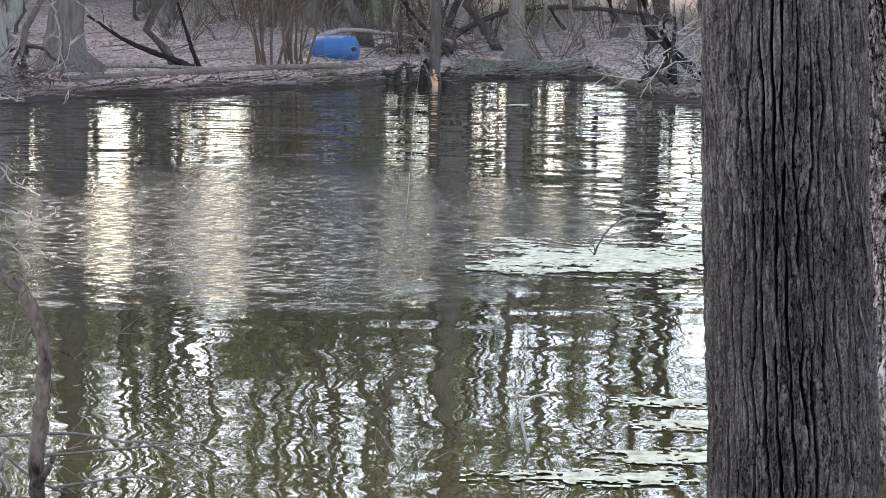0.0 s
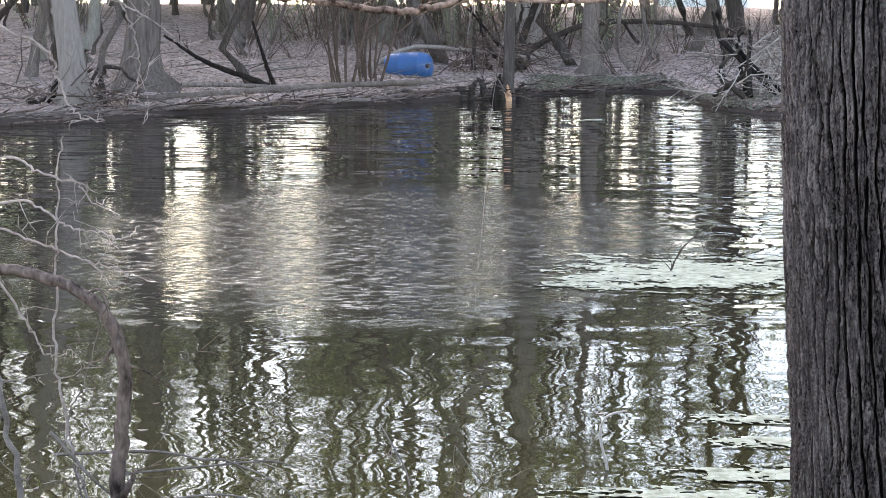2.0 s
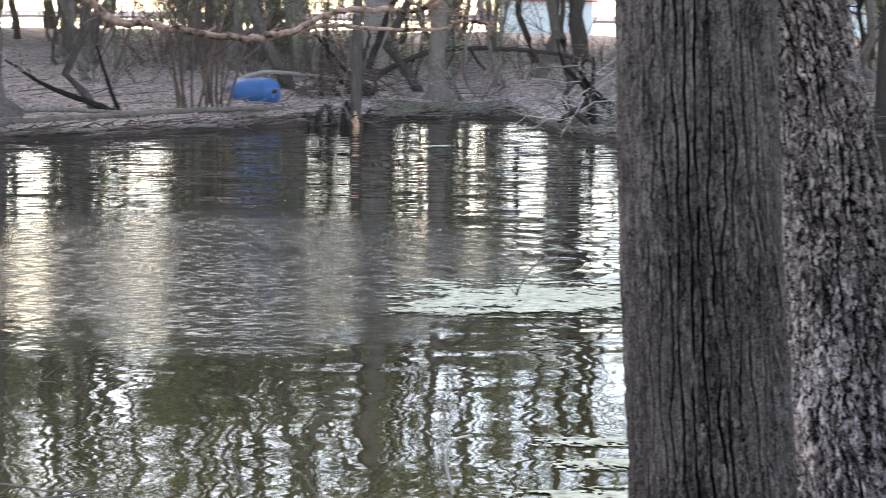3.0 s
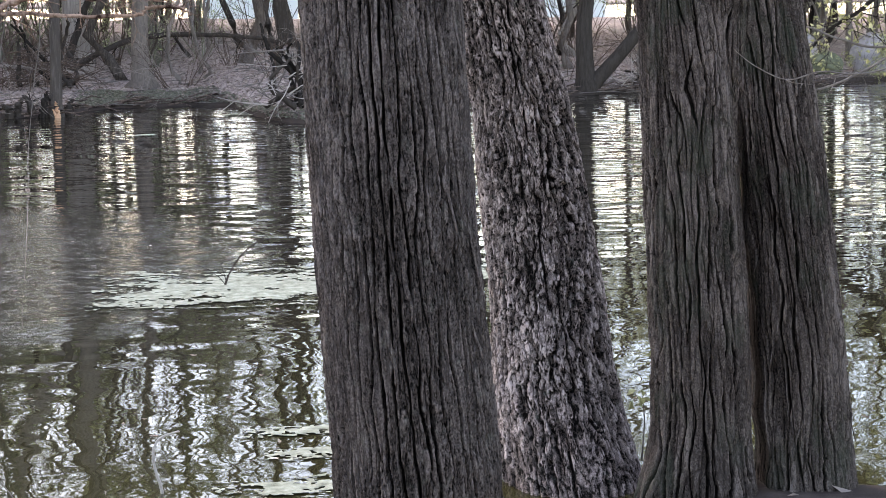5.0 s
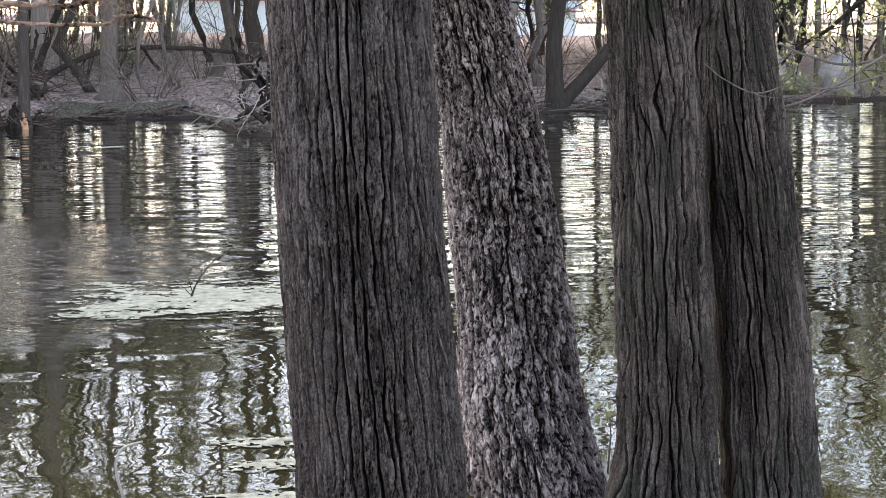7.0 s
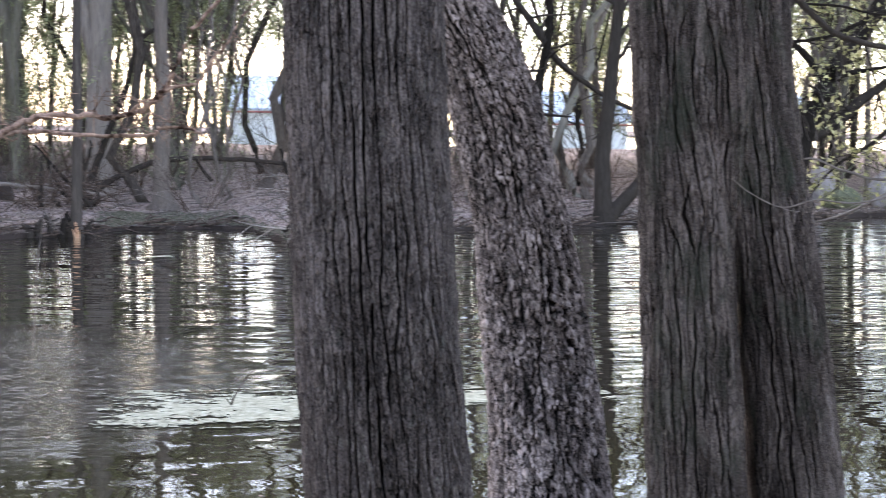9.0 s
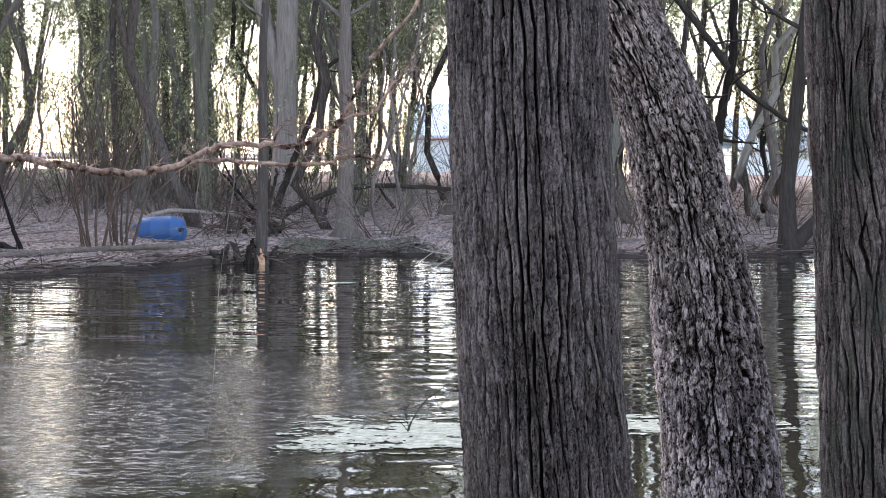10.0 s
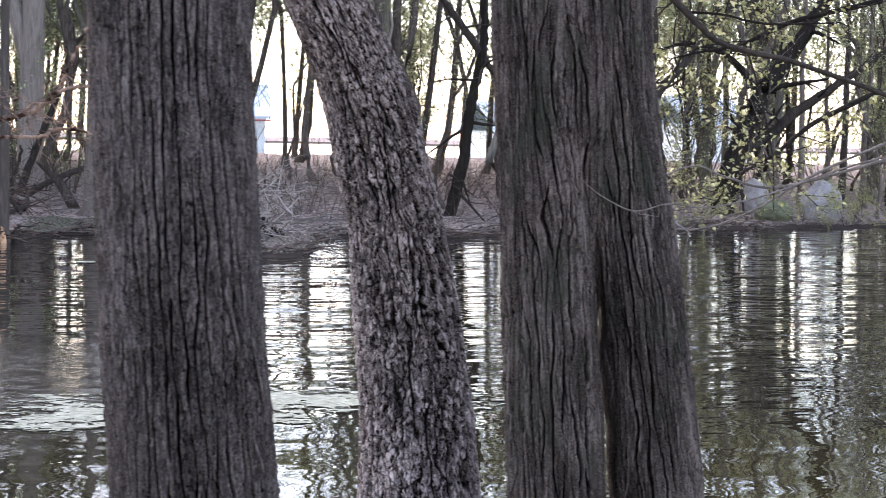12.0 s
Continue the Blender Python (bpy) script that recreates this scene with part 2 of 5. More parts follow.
    # rings that spread from one spot
    eye = node(t, "Mapping")
    eye.inputs["Location"].default_value = (-1.0, -13.35, 0)
    t.links.new(at, eye.inputs[0])
    rings = node(t, "TexWave", Scale=0.75, Distortion=0.6, Detail=1.0)
    rings.wave_type, rings.rings_direction = "RINGS", "SPHERICAL"
    t.links.new(eye.outputs[0], rings.inputs["Vector"])
    out = node(t, "VectorMath")
    out.operation = "NORMALIZE"
    t.links.new(eye.outputs[0], out.inputs[0])
    tilt = node(t, "VectorMath")
    tilt.operation = "SCALE"
    t.links.new(out.outputs[0], tilt.inputs[0])
    t.links.new(maths(t, "MULTIPLY", maths(t, "MULTIPLY", maths(t, "SUBTRACT", rings.outputs["Fac"], 0.5), blot(1.0, 13.35, 2.2, 3.0, 0.6)), 0.07 * lively), tilt.inputs["Scale"])
    total = added(added(total, tilt.outputs[0]), (0, 0, 1))
    unit = node(t, "VectorMath")
    unit.operation = "NORMALIZE"
    t.links.new(total, unit.inputs[0])
    t.links.new(unit.outputs[0], p.inputs["Normal"])
    t.links.new(maths(t, "ADD", maths(t, "MULTIPLY", breeze, 0.14), 0.012), p.inputs["Roughness"])
    # the muddy bottom tints the shallows of the near edge
    cloud = noise_tex(t, at, 0.6, 3)
    bottom = mix(t, cloud, shallow_a, shallow_b)
    t.links.new(mix(t, over_y(6.0, 11.5, 1.0, 0.0), mix(t, cloud, deep, tuple(1.8 * c for c in deep)), bottom), p.inputs["Base Color"])
    return m


def scum_material():
    m, t, p = material("pond_scum", 0.85, 0.3)
    at = coords(t)
    a = noise_tex(t, at, 16.0, 5, 0.75)
    col = ramp(t, a, ((0.3, (0.1, 0.103, 0.07)), (0.5, (0.27, 0.28, 0.21)), (0.75, (0.47, 0.475, 0.395))))
    t.links.new(col, p.inputs["Base Color"])
    bump(t, p, a, 0.8, 0.01)
    return m


def paint_material(name, colour, rough=0.5, wear=0.25):
    m, t, p = material(name, rough, 0.4)
    a = noise_tex(t, coords(t), 9.0, 5, 0.7)
    dirt = tuple(0.55 * c + 0.05 for c in colour)
    t.links.new(mix(t, ramp(t, a, ((0.5, (0, 0, 0)), (0.75, (wear,) * 3))), colour, dirt), p.inputs["Base Color"])
    return m


GROUND = ground_material()
WATER = water_material("pond_water", (0.011, 0.0099, 0.0072), (0.016, 0.015, 0.006), (0.05, 0.044, 0.017))
RIVER = water_material("river_water", (0.05, 0.06, 0.05), (0.03, 0.03, 0.02), (0.05, 0.045, 0.03), 0.4)
SCUM = scum_material()
BLUE_PLASTIC = paint_material("blue_plastic", (0.022, 0.085, 0.225), 0.5, 0.5)
HOLE_SHADE = paint_material("hole_shade", (0.012, 0.014, 0.02), 0.8)
HOUSE_BLUE = paint_material("pale_blue_metal", (0.62, 0.71, 0.8), 0.5)
HOUSE_RED = paint_material("faded_red_boards", (0.5, 0.16, 0.15), 0.7)
HOUSE_WHITE = paint_material("white_boards", (0.82, 0.82, 0.8), 0.7, 0.1)


# ---------------------------------------------------------------- mesh helpers
class Shape:
    """Collects vertices and faces in numpy, then becomes one mesh."""

    def __init__(self):
        self.v, self.f, self.n = [], [], 0

    def add(self, verts, faces):
        self.v.append(np.asarray(verts, float))
        self.f.append(np.asarray(faces, int) + self.n)
        self.n += len(self.v[-1])

    def tube(self, pts, radii, sides=6, closed=True):
        pts, radii = np.asarray(pts, float), np.asarray(radii, float)
        k = len(pts)
        way = np.gradient(pts, axis=0)
        way /= np.linalg.norm(way, axis=1)[:, None] + 1e-9
        ref = np.where(np.abs(way[:, 2:3]) > 0.9, [[1.0, 0, 0]], [[0, 0, 1.0]])
        a = np.cross(way, ref)
        a /= np.linalg.norm(a, axis=1)[:, None]
        b = np.cross(way, a)
        th = np.arange(sides) * 2 * np.pi / sides
        ring = a[:, None] * np.cos(th)[None, :, None] + b[:, None] * np.sin(th)[None, :, None]
        verts = (pts[:, None] + ring * radii[:, None, None]).reshape(-1, 3)
        i, j = np.meshgrid(np.arange(k - 1), np.arange(sides), indexing="ij")
        q = np.stack([i * sides + j, i * sides + (j + 1) % sides, (i + 1) * sides + (j + 1) % sides, (i + 1) * sides + j], -1)
        self.add(verts, q.reshape(-1, 4))
        if closed:
            tip = np.vstack([verts[-sides:], pts[-1] + way[-1] * radii[-1] * 0.5])
            s = np.arange(sides)
            self.add(tip, np.stack([s, (s + 1) % sides, np.full(sides, sides), np.full(sides, sides)], -1))

    def leaves(self, places, size, rng, flat=0.0):
        """Small folded leaves: two triangles each, turned every way."""
        n = len(places)
        d = rng.normal(size=(n, 3))
        d[:, 2] *= 1 - flat
        d /= np.linalg.norm(d, axis=1)[:, None]
        e = rng.normal(size=(n, 3))
        e[:, 2] *= 1 - flat
        e = np.cross(d, np.cross(e, d))
        e /= np.linalg.norm(e, axis=1)[:, None] + 1e-9
        s = size * rng.uniform(0.5, 1.3, (n, 1))
        lift = np.cross(d, e) * s * 0.18
        p = np.asarray(places)
        quad = np.stack([p - d * s * 0.5, p + e * s * 0.32 + lift, p + d * s * 0.6, p - e * s * 0.32 + lift], 1).reshape(-1, 3)
        self.add(quad, np.arange(4 * n).reshape(-1, 4))

    def mesh(self, name, mat, smooth=True):
        v, f = np.concatenate(self.v), np.concatenate(self.f)
        tri = f[:, 2] == f[:, 3]
        counts = np.where(tri, 3, 4)
        loops = f.ravel()[~(np.arange(f.size) % 4 == 3) | ~np.repeat(tri, 4)]
        me = bpy.data.meshes.new(name)
        me.vertices.add(len(v))
        me.vertices.foreach_set("co", v.astype(np.float32).ravel())
        me.loops.add(len(loops))
        me.loops.foreach_set("vertex_index", loops.astype(np.int32))
        me.polygons.add(len(f))
        me.polygons.foreach_set("loop_start", np.r_[0, np.cumsum(counts)[:-1]].astype(np.int32))
        me.polygons.foreach_set("use_smooth", np.full(len(f), smooth))
        me.update(calc_edges=True)
        me.validate()
        me.materials.append(mat)
        return me


def empty(name, m=None):
    ob = new(name)
    ob.empty_display_size = 0.2
    if m is not None:
        ob.matrix_world = m
    return ob


def part(name, me, parent, label="", kind=""):
    """Links a mesh as one part under a thing or another part."""
    ob = new(name, me)
    ob.parent = parent
    return tagged(ob, label, kind=kind)


def curve_pts(ctrl, k):
    """Smooth points through a few control points."""
    c = np.asarray(ctrl, float)
    c = np.vstack([2 * c[0] - c[1], c, 2 * c[-1] - c[-2]])
    out = []
    for s in np.linspace(0, len(c) - 3 - 1e-6, k):
        i, t = int(s), s - int(s)
        p0, p1, p2, p3 = c[i : i + 4]
        out.append(0.5 * (2 * p1 + (p2 - p0) * t + (2 * p0 - 5 * p1 + 4 * p2 - p3) * t**2 + (3 * p1 - p0 - 3 * p2 + p3) * t**3))
    return np.array(out)


def wobble(pts, amount, rng):
    pts = pts.copy()
    pts[1:-1] += rng.normal(size=(len(pts) - 2, 3)) * amount
    return pts


# ---------------------------------------------------------------- ground and water
FAR_X = [-45, -28, -12, -7, -6, -5.5, -4.7, -3.5, -2.4, -1.5, -0.75, 0.05, 0.4, 1.2, 2.4, 3.0, 3.25, 3.8, 4.4, 5.0, 5.4, 8.4, 10, 13, 14.5, 18.4, 23, 28, 45]
FAR_Y = [4, 14, 20.5, 22.8, 23.6, 23.9, 25.1, 26.0, 27.2, 28.1, 28.9, 29.1, 30.2, 31.0, 31.5, 31.0, 27.0, 25.7, 25.6, 27.6, 30.4, 30.8, 32.2, 33.6, 34.3, 35.5, 37.5, 38, 10]
NEAR_X = [-45, -20, -6, -2.4, -1.4, -0.4, 1.0, 1.8, 2.6, 3.2, 4.0, 9, 20, 45]
NEAR_Y = [3, 2.0, 5.0, 5.7, 6.0, 5.6, 5.4, 5.9, 6.35, 6.05, 5.6, 4.5, 2, 3]


def far_shore(x):
    return np.interp(x, FAR_X, FAR_Y) + 0.12 * np.sin(2.3 * x) + 0.06 * np.sin(7.1 * x + 1)


def near_shore(x):
    return np.interp(x, NEAR_X, NEAR_Y) + 0.05 * np.sin(5.3 * x)


def height(x, y):
    """Level of the ground over the pond's water."""
    x, y = np.asarray(x, float), np.asarray(y, float)
    d = y - far_shore(x)
    e = near_shore(x) - y
    lump = 0.035 * np.sin(1.9 * x + 0.7 * y) * np.sin(1.3 * y - 0.4 * x) + 0.02 * np.sin(4.7 * x) * np.sin(4.1 * y + x)
    bank = 0.09 * (1 - np.exp(-np.clip(d, 0, None) / 0.25)) + 0.036 * np.clip(d, 0, None)
    bank = np.where(y > 62, 1.25 - 0.10 * (y - 62), np.minimum(bank, 1.25)) + lump * np.clip(d / 2, 0, 1)
    bank = np.maximum(bank, np.where(y > 400, -0.6 + 0.004 * (y - 400), -0.6))
    home = 0.05 * (1 - np.exp(-np.clip(e, 0, None) / 0.3)) + 0.055 * np.clip(e, 0, 6) + lump * np.clip(e / 2, 0, 1)
    bed = -np.minimum(0.7, 0.22 * np.minimum(np.clip(-d, 0, None), np.clip(-e, 0, None)) + 0.03)
    return np.where(d > 0, bank, np.where(e > 0, home, bed))


def level(x, y):
    return float(height(x, y))


def build_ground():
    xs = np.r_[np.linspace(-600, -46, 12), np.linspace(-42, -12, 16), np.arange(-11, 20.1, 0.2), np.linspace(22, 46, 13), np.linspace(60, 600, 12)]
    ys = np.r_[np.linspace(-300, -12, 10), np.arange(-10, 3, 1.0), np.arange(3, 7.6, 0.12), np.arange(8, 22, 1.0), np.arange(22, 36.1, 0.16), np.arange(37, 80, 1.0), np.linspace(90, 900, 20)]
    gx, gy = np.meshgrid(xs, ys, indexing="ij")
    gz = height(gx, gy)
    a, b = len(xs), len(ys)
    i, j = np.meshgrid(np.arange(a - 1), np.arange(b - 1), indexing="ij")
    q = np.stack([i * b + j, (i + 1) * b + j, (i + 1) * b + j + 1, i * b + j + 1], -1).reshape(-1, 4)
    s = Shape()
    s.add(np.stack([gx, gy, gz], -1).reshape(-1, 3), q)
    return tagged(new("ground", s.mesh("ground", GROUND)), "leaf-littered brown woodland ground sloping down to a pond", "ground", kind="structure")


def sheet(name, x0, x1, y0, y1, z, mat):
    s = Shape()
    s.add([(x0, y0, z), (x1, y0, z), (x1, y1, z), (x0, y1, z)], [(0, 1, 2, 3)])
    return new(name, s.mesh(name, mat))


build_ground()
tagged(sheet("pond_water", -46, 46, 1.2, 37.5, 0.0, WATER), "dark olive pond water with fine ripples and reflections", "water", kind="structure")
tagged(sheet("river_water", -700, 700, 70, 460, -0.15, RIVER), "bright open water beyond the wooded bank", "water", kind="structure")
# ---------------------------------------------------------------- bark relief
def lattice_noise(u, v, nu, rng, nv=64):
    """Smooth noise, periodic round the stem (nu cells) and along it."""
    g = rng.uniform(-1, 1, (nu, nv))
    iu, iv = np.floor(u).astype(int), np.floor(v).astype(int)
    fu, fv = u - iu, v - iv
    fu, fv = fu * fu * (3 - 2 * fu), fv * fv * (3 - 2 * fv)
    a, b, c, d = g[iu % nu, iv % nv], g[(iu + 1) % nu, iv % nv], g[iu % nu, (iv + 1) % nv], g[(iu + 1) % nu, (iv + 1) % nv]
    return (a * (1 - fu) + b * fu) * (1 - fv) + (c * (1 - fu) + d * fu) * fv


def plates(u, v, nu, rng, nv=128, jitter=0.9):
    """Cells of bark, periodic round the stem: distance to the crack, a chance value and the place along the plate."""
    jit = rng.uniform(0.5 - jitter / 2, 0.5 + jitter / 2, (nu, nv, 2))
    val = rng.uniform(0, 1, (nu, nv))
    iu, iv = np.floor(u).astype(int), np.floor(v).astype(int)
    f1, f2 = np.full(u.shape, 9.0), np.full(u.shape, 9.0)
    pick, along = np.zeros(u.shape), np.zeros(u.shape)
    for du in (-1, 0, 1):
        for dv in (-1, 0, 1):
            cu, cv = (iu + du) % nu, (iv + dv) % nv
            pu, pv = iu + du + jit[cu, cv, 0] - u, iv + dv + jit[cu, cv, 1] - v
            dist = np.hypot(pu, pv)
            near = dist < f1
            f2 = np.where(near, f1, np.minimum(f2, dist))
            pick, along = np.where(near, val[cu, cv], pick), np.where(near, -pv, along)
            f1 = np.where(near, dist, f1)
    return f2 - f1, pick, along


def cracks(u, z, nu, rng, wide, wander, length, share):
    """Long splits that run up the stem, open and close: how open, and a chance value of the strip between two splits."""
    path, gape, val = rng.uniform(-1, 1, (nu, 96)), rng.uniform(-1, 1, (nu, 96)), rng.uniform(0, 1, (nu, 96))

    def along(g, i, v):
        iv = np.floor(v).astype(int)
        f = v - iv
        f = f * f * (3 - 2 * f)
        return g[i % nu, iv % 96] * (1 - f) + g[i % nu, (iv + 1) % 96] * f

    out, rim, strip, best = np.zeros(u.shape), np.zeros(u.shape), np.zeros(u.shape), np.full(u.shape, -9.0)
    base = np.floor(u).astype(int)
    for k in (-1, 0, 1, 2):
        i = base + k
        at = i + wander * along(path, i, z / length + 30) + 0.07 * along(path, i + 7, z / 0.03 + 50)
        width = wide * np.clip(0.7 * along(gape, i, z / (length * 0.8) + 40) + 0.3 + share, 0, 1)
        out = np.maximum(out, np.where(width > 0.01, np.exp(-(((u - at) / np.maximum(width, 0.02)) ** 8)) * np.clip(width / wide * 1.6, 0, 1), 0))
        rim = np.maximum(rim, np.where(width > 0.01, np.exp(-(((u - at) / np.maximum(2.3 * width, 0.05)) ** 4)) * np.clip(width / wide * 1.6, 0, 1), 0))
        over = (at <= u) & (at > best)
        best = np.where(over, at, best)
        strip = np.where(over, along(val, i, z / (length * 1.6) + 20), strip)
    return out, strip, np.clip(rim - out, 0, 1)


def smooth(x, a, b):
    t = np.clip((x - a) / (b - a), 0, 1)
    return t * t * (3 - 2 * t)


def bark_stem(name, axis, radii, mat, style, seed, cols, rows, band, roots=(), cleft=None):
    """A stem with real bark relief. axis: control points from the foot up; radii at these points."""
    rng = np.random.default_rng(seed)
    axis = np.asarray(axis, float)
    low, top = max(band[0], axis[0, 2] + 0.02), min(band[1], axis[-1, 2] - 0.02)
    z = np.r_[np.linspace(axis[0, 2], low, 24)[:-1], np.linspace(low, top, rows - 40), np.linspace(top, axis[-1, 2], 18)[1:]]
    rows = len(z)
    fine = curve_pts(np.c_[axis, radii], 200)
    cx, cy, cr = (np.interp(z, fine[:, 2], fine[:, n]) for n in (0, 1, 3))
    front = np.linspace(0.9 * np.pi, 1.93 * np.pi, int(cols * 0.88))
    th = np.r_[front, np.linspace(1.93 * np.pi, 2.9 * np.pi, cols - len(front) + 2)[1:-1]] % (2 * np.pi)
    T, Z = np.meshgrid(th, z)
    R = np.repeat(cr[:, None], cols, 1)
    mean_r = float(np.mean(cr))
    # broad swellings of the stem
    R = R * (1 + 0.025 * lattice_noise(T / (2 * np.pi) * 5, Z * 1.3 + 7, 5, rng) + 0.015 * lattice_noise(T / (2 * np.pi) * 9, Z * 2.5 + 3, 9, rng))
    for turn, wide, high, amount in roots:
        off = np.angle(np.exp(1j * (T - turn)))
        R = R + amount * np.exp(-((off / wide) ** 2)) * np.exp(-np.clip(Z - z[0], 0, None) / high)
    round_m = 2 * np.pi * mean_r
    turns = T / (2 * np.pi)
    if style == "ridged":
        nu = round(round_m / 0.027)
        u = turns * nu + 0.35 * lattice_noise(turns * 9, Z / 0.5 + 5, 9, rng)
        split, strip, rim = cracks(u, Z, nu, rng, 0.14, 0.33, 0.12, 0.5)
        split2, strip2, _ = cracks(u * 2 + 0.37, Z, nu * 2, rng, 0.09, 0.35, 0.05, -0.12)
        gap, pick, _ = plates(u * 2.2, Z / 0.03 + 0.8 * lattice_noise(u * 2, Z / 0.02, nu * 2, rng, 256), round(nu * 2.2), rng, 256)
        rows_of = smooth(lattice_noise(turns * 17, Z / 0.16 + 3, 17, rng), -0.4, 0.25)
        relief = -0.026 * split - 0.008 * split2 * (1 - split)
        relief += 0.0065 * rows_of * (smooth(gap, 0.0, 0.10) - 1) + 0.006 * rows_of * (pick - 0.5)
        relief += 0.003 * (strip - 0.5) + 0.002 * lattice_noise(u * 0.5, Z / 0.05, max(2, nu // 2), rng)
        # rim paints a pale highlight beside each split
        tone = np.clip(0.38 + 0.14 * (strip - 0.5) + 0.1 * (strip2 - 0.5) + 0.3 * (pick - 0.5) * rows_of + 0.12 * lattice_noise(u, Z / 0.12, nu, rng) + 0.3 * rim, 0, 1)
        # bare marks the cracks whose shade goes into the tone
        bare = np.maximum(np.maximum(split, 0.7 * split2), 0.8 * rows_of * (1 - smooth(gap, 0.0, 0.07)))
    elif style == "flaky":
        nu = round(round_m / 0.025)
        u, v = turns * nu, Z / 0.055 + 20
        du = 0.55 * lattice_noise(u * 0.5, v * 0.5, max(2, nu // 2), rng) + 0.4 * lattice_noise(u * 1.5, v * 1.5, round(nu * 1.5), rng, 256) + 0.12 * lattice_noise(u * 4, v * 3, nu * 4, rng, 512)
        dv = 0.6 * lattice_noise(u * 0.5, v * 0.6, max(2, nu // 2), rng) + 0.4 * lattice_noise(u * 1.5, v * 1.5, round(nu * 1.5), rng, 256) + 0.12 * lattice_noise(u * 4, v * 3, nu * 4, rng, 512)
        gap, pick, along = plates(u + du, v + dv, nu, rng)
        gap2, pick2, along2 = plates(2 * u + 1.2 * du, 2 * v + 1.2 * dv, nu * 2, rng, 256)
        split, strip, rim = cracks(0.6 * u + 0.6 * du, Z, max(3, round(0.6 * nu)), rng, 0.15, 0.5, 0.16, 0.4)
        worn = smooth(lattice_noise(turns * 6, Z / 0.16 + 11, 6, rng) + 0.5 * lattice_noise(turns * 15, Z / 0.06 + 11, 15, rng), -0.1, 0.5)
        relief = (0.012 * (smooth(gap, 0.0, 0.09) - 1) - 0.009 * along * (1 - pick)) * (1 - 0.6 * worn) + 0.008 * (pick - 0.5) - 0.03 * split
        relief += 0.006 * (smooth(gap2, 0.0, 0.10) - 1) + 0.004 * (pick2 - 0.5) - 0.006 * along2 * pick2
        relief += 0.012 * lattice_noise(u * 0.25, v * 0.2, max(2, nu // 4), rng) + 0.002 * lattice_noise(u * 4, v * 3, nu * 4, rng, 512)
        tone = np.clip(0.55 + 0.4 * (pick - 0.5) + 0.6 * (pick2 - 0.5) - 0.16 * worn, 0, 1)
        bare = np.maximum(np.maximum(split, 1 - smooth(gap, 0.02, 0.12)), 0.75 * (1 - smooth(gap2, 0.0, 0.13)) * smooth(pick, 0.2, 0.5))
    else:
        nu = round(round_m / 0.040)
        u = turns * nu + 0.6 * lattice_noise(turns * 8, Z / 0.5 + 5, 8, rng)
        split, strip, rim = cracks(u, Z, nu, rng, 0.13, 0.38, 0.15, 0.42)
        split2, strip2, _ = cracks(u * 2.5 + 0.2, Z, round(nu * 2.5), rng, 0.13, 0.4, 0.16, 0.05)
        gap, pick, along = plates(u * 1.5, Z / 0.30 + 20 + 0.25 * lattice_noise(u * 2, Z / 0.05, nu * 2, rng, 256), round(nu * 1.5), rng)
        ragged = along + 0.15 * lattice_noise(u * 4, Z / 0.05, nu * 4, rng, 256)
        relief = -0.024 * split - 0.010 * split2 + 0.006 * (strip - 0.5) + 0.004 * (strip2 - 0.5)
        relief += 0.006 * (smooth(gap, 0.0, 0.15) - 1) - 0.013 * ragged * pick + 0.005 * (pick - 0.5)
        # pale edges along the splits are a painted highlight
        tone = np.clip(0.4 + 0.3 * (strip - 0.5) + 0.2 * (strip2 - 0.5) + 0.3 * (pick - 0.5) + 0.3 * rim, 0, 1)
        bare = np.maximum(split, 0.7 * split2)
    relief += 0.0008 * lattice_noise(T / (2 * np.pi) * 160, Z / 0.006, 160, rng, 512)
    # shade in the splits is put into the tone, so that they read dark
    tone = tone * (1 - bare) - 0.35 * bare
    R = R + relief
    if cleft is not None:
        # the side towards the sister stem is cut flat, slanted so the camera sees a narrow slit
        side, plane = cleft
        wall = np.interp(Z, [p[0] for p in plane], [p[1] for p in plane]) + 0.012 * lattice_noise(turns * 0 + 3, Z / 0.14, 5, rng)
        facing = np.angle(np.exp(1j * (T - (1.72 * np.pi if side > 0 else 1.28 * np.pi))))
        R = R * (1 + 0.09 * np.exp(-((facing / 0.45) ** 2)))
        away = side * (np.cos(T) - 0.21 * np.sin(T))
        most = np.where(away > 0.05, (side * (wall - cx[:, None] + 0.21 * (cy[:, None] + 0.15)) - 0.006 + 0.08 * smooth(Z, 1.4, 1.75)) / np.maximum(away, 0.05), 9)
        R = np.minimum(R, most + 0.25 * relief)
    X, Y = cx[:, None] + R * np.cos(T), cy[:, None] + R * np.sin(T)
    s = Shape()
    i, j = np.meshgrid(np.arange(rows - 1), np.arange(cols), indexing="ij")
    q = np.stack([i * cols + j, i * cols + (j + 1) % cols, (i + 1) * cols + (j + 1) % cols, (i + 1) * cols + j], -1)
    s.add(np.stack([X, Y, Z], -1).reshape(-1, 3), q.reshape(-1, 4))
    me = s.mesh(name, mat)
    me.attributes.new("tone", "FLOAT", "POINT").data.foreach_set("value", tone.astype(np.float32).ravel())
    return me


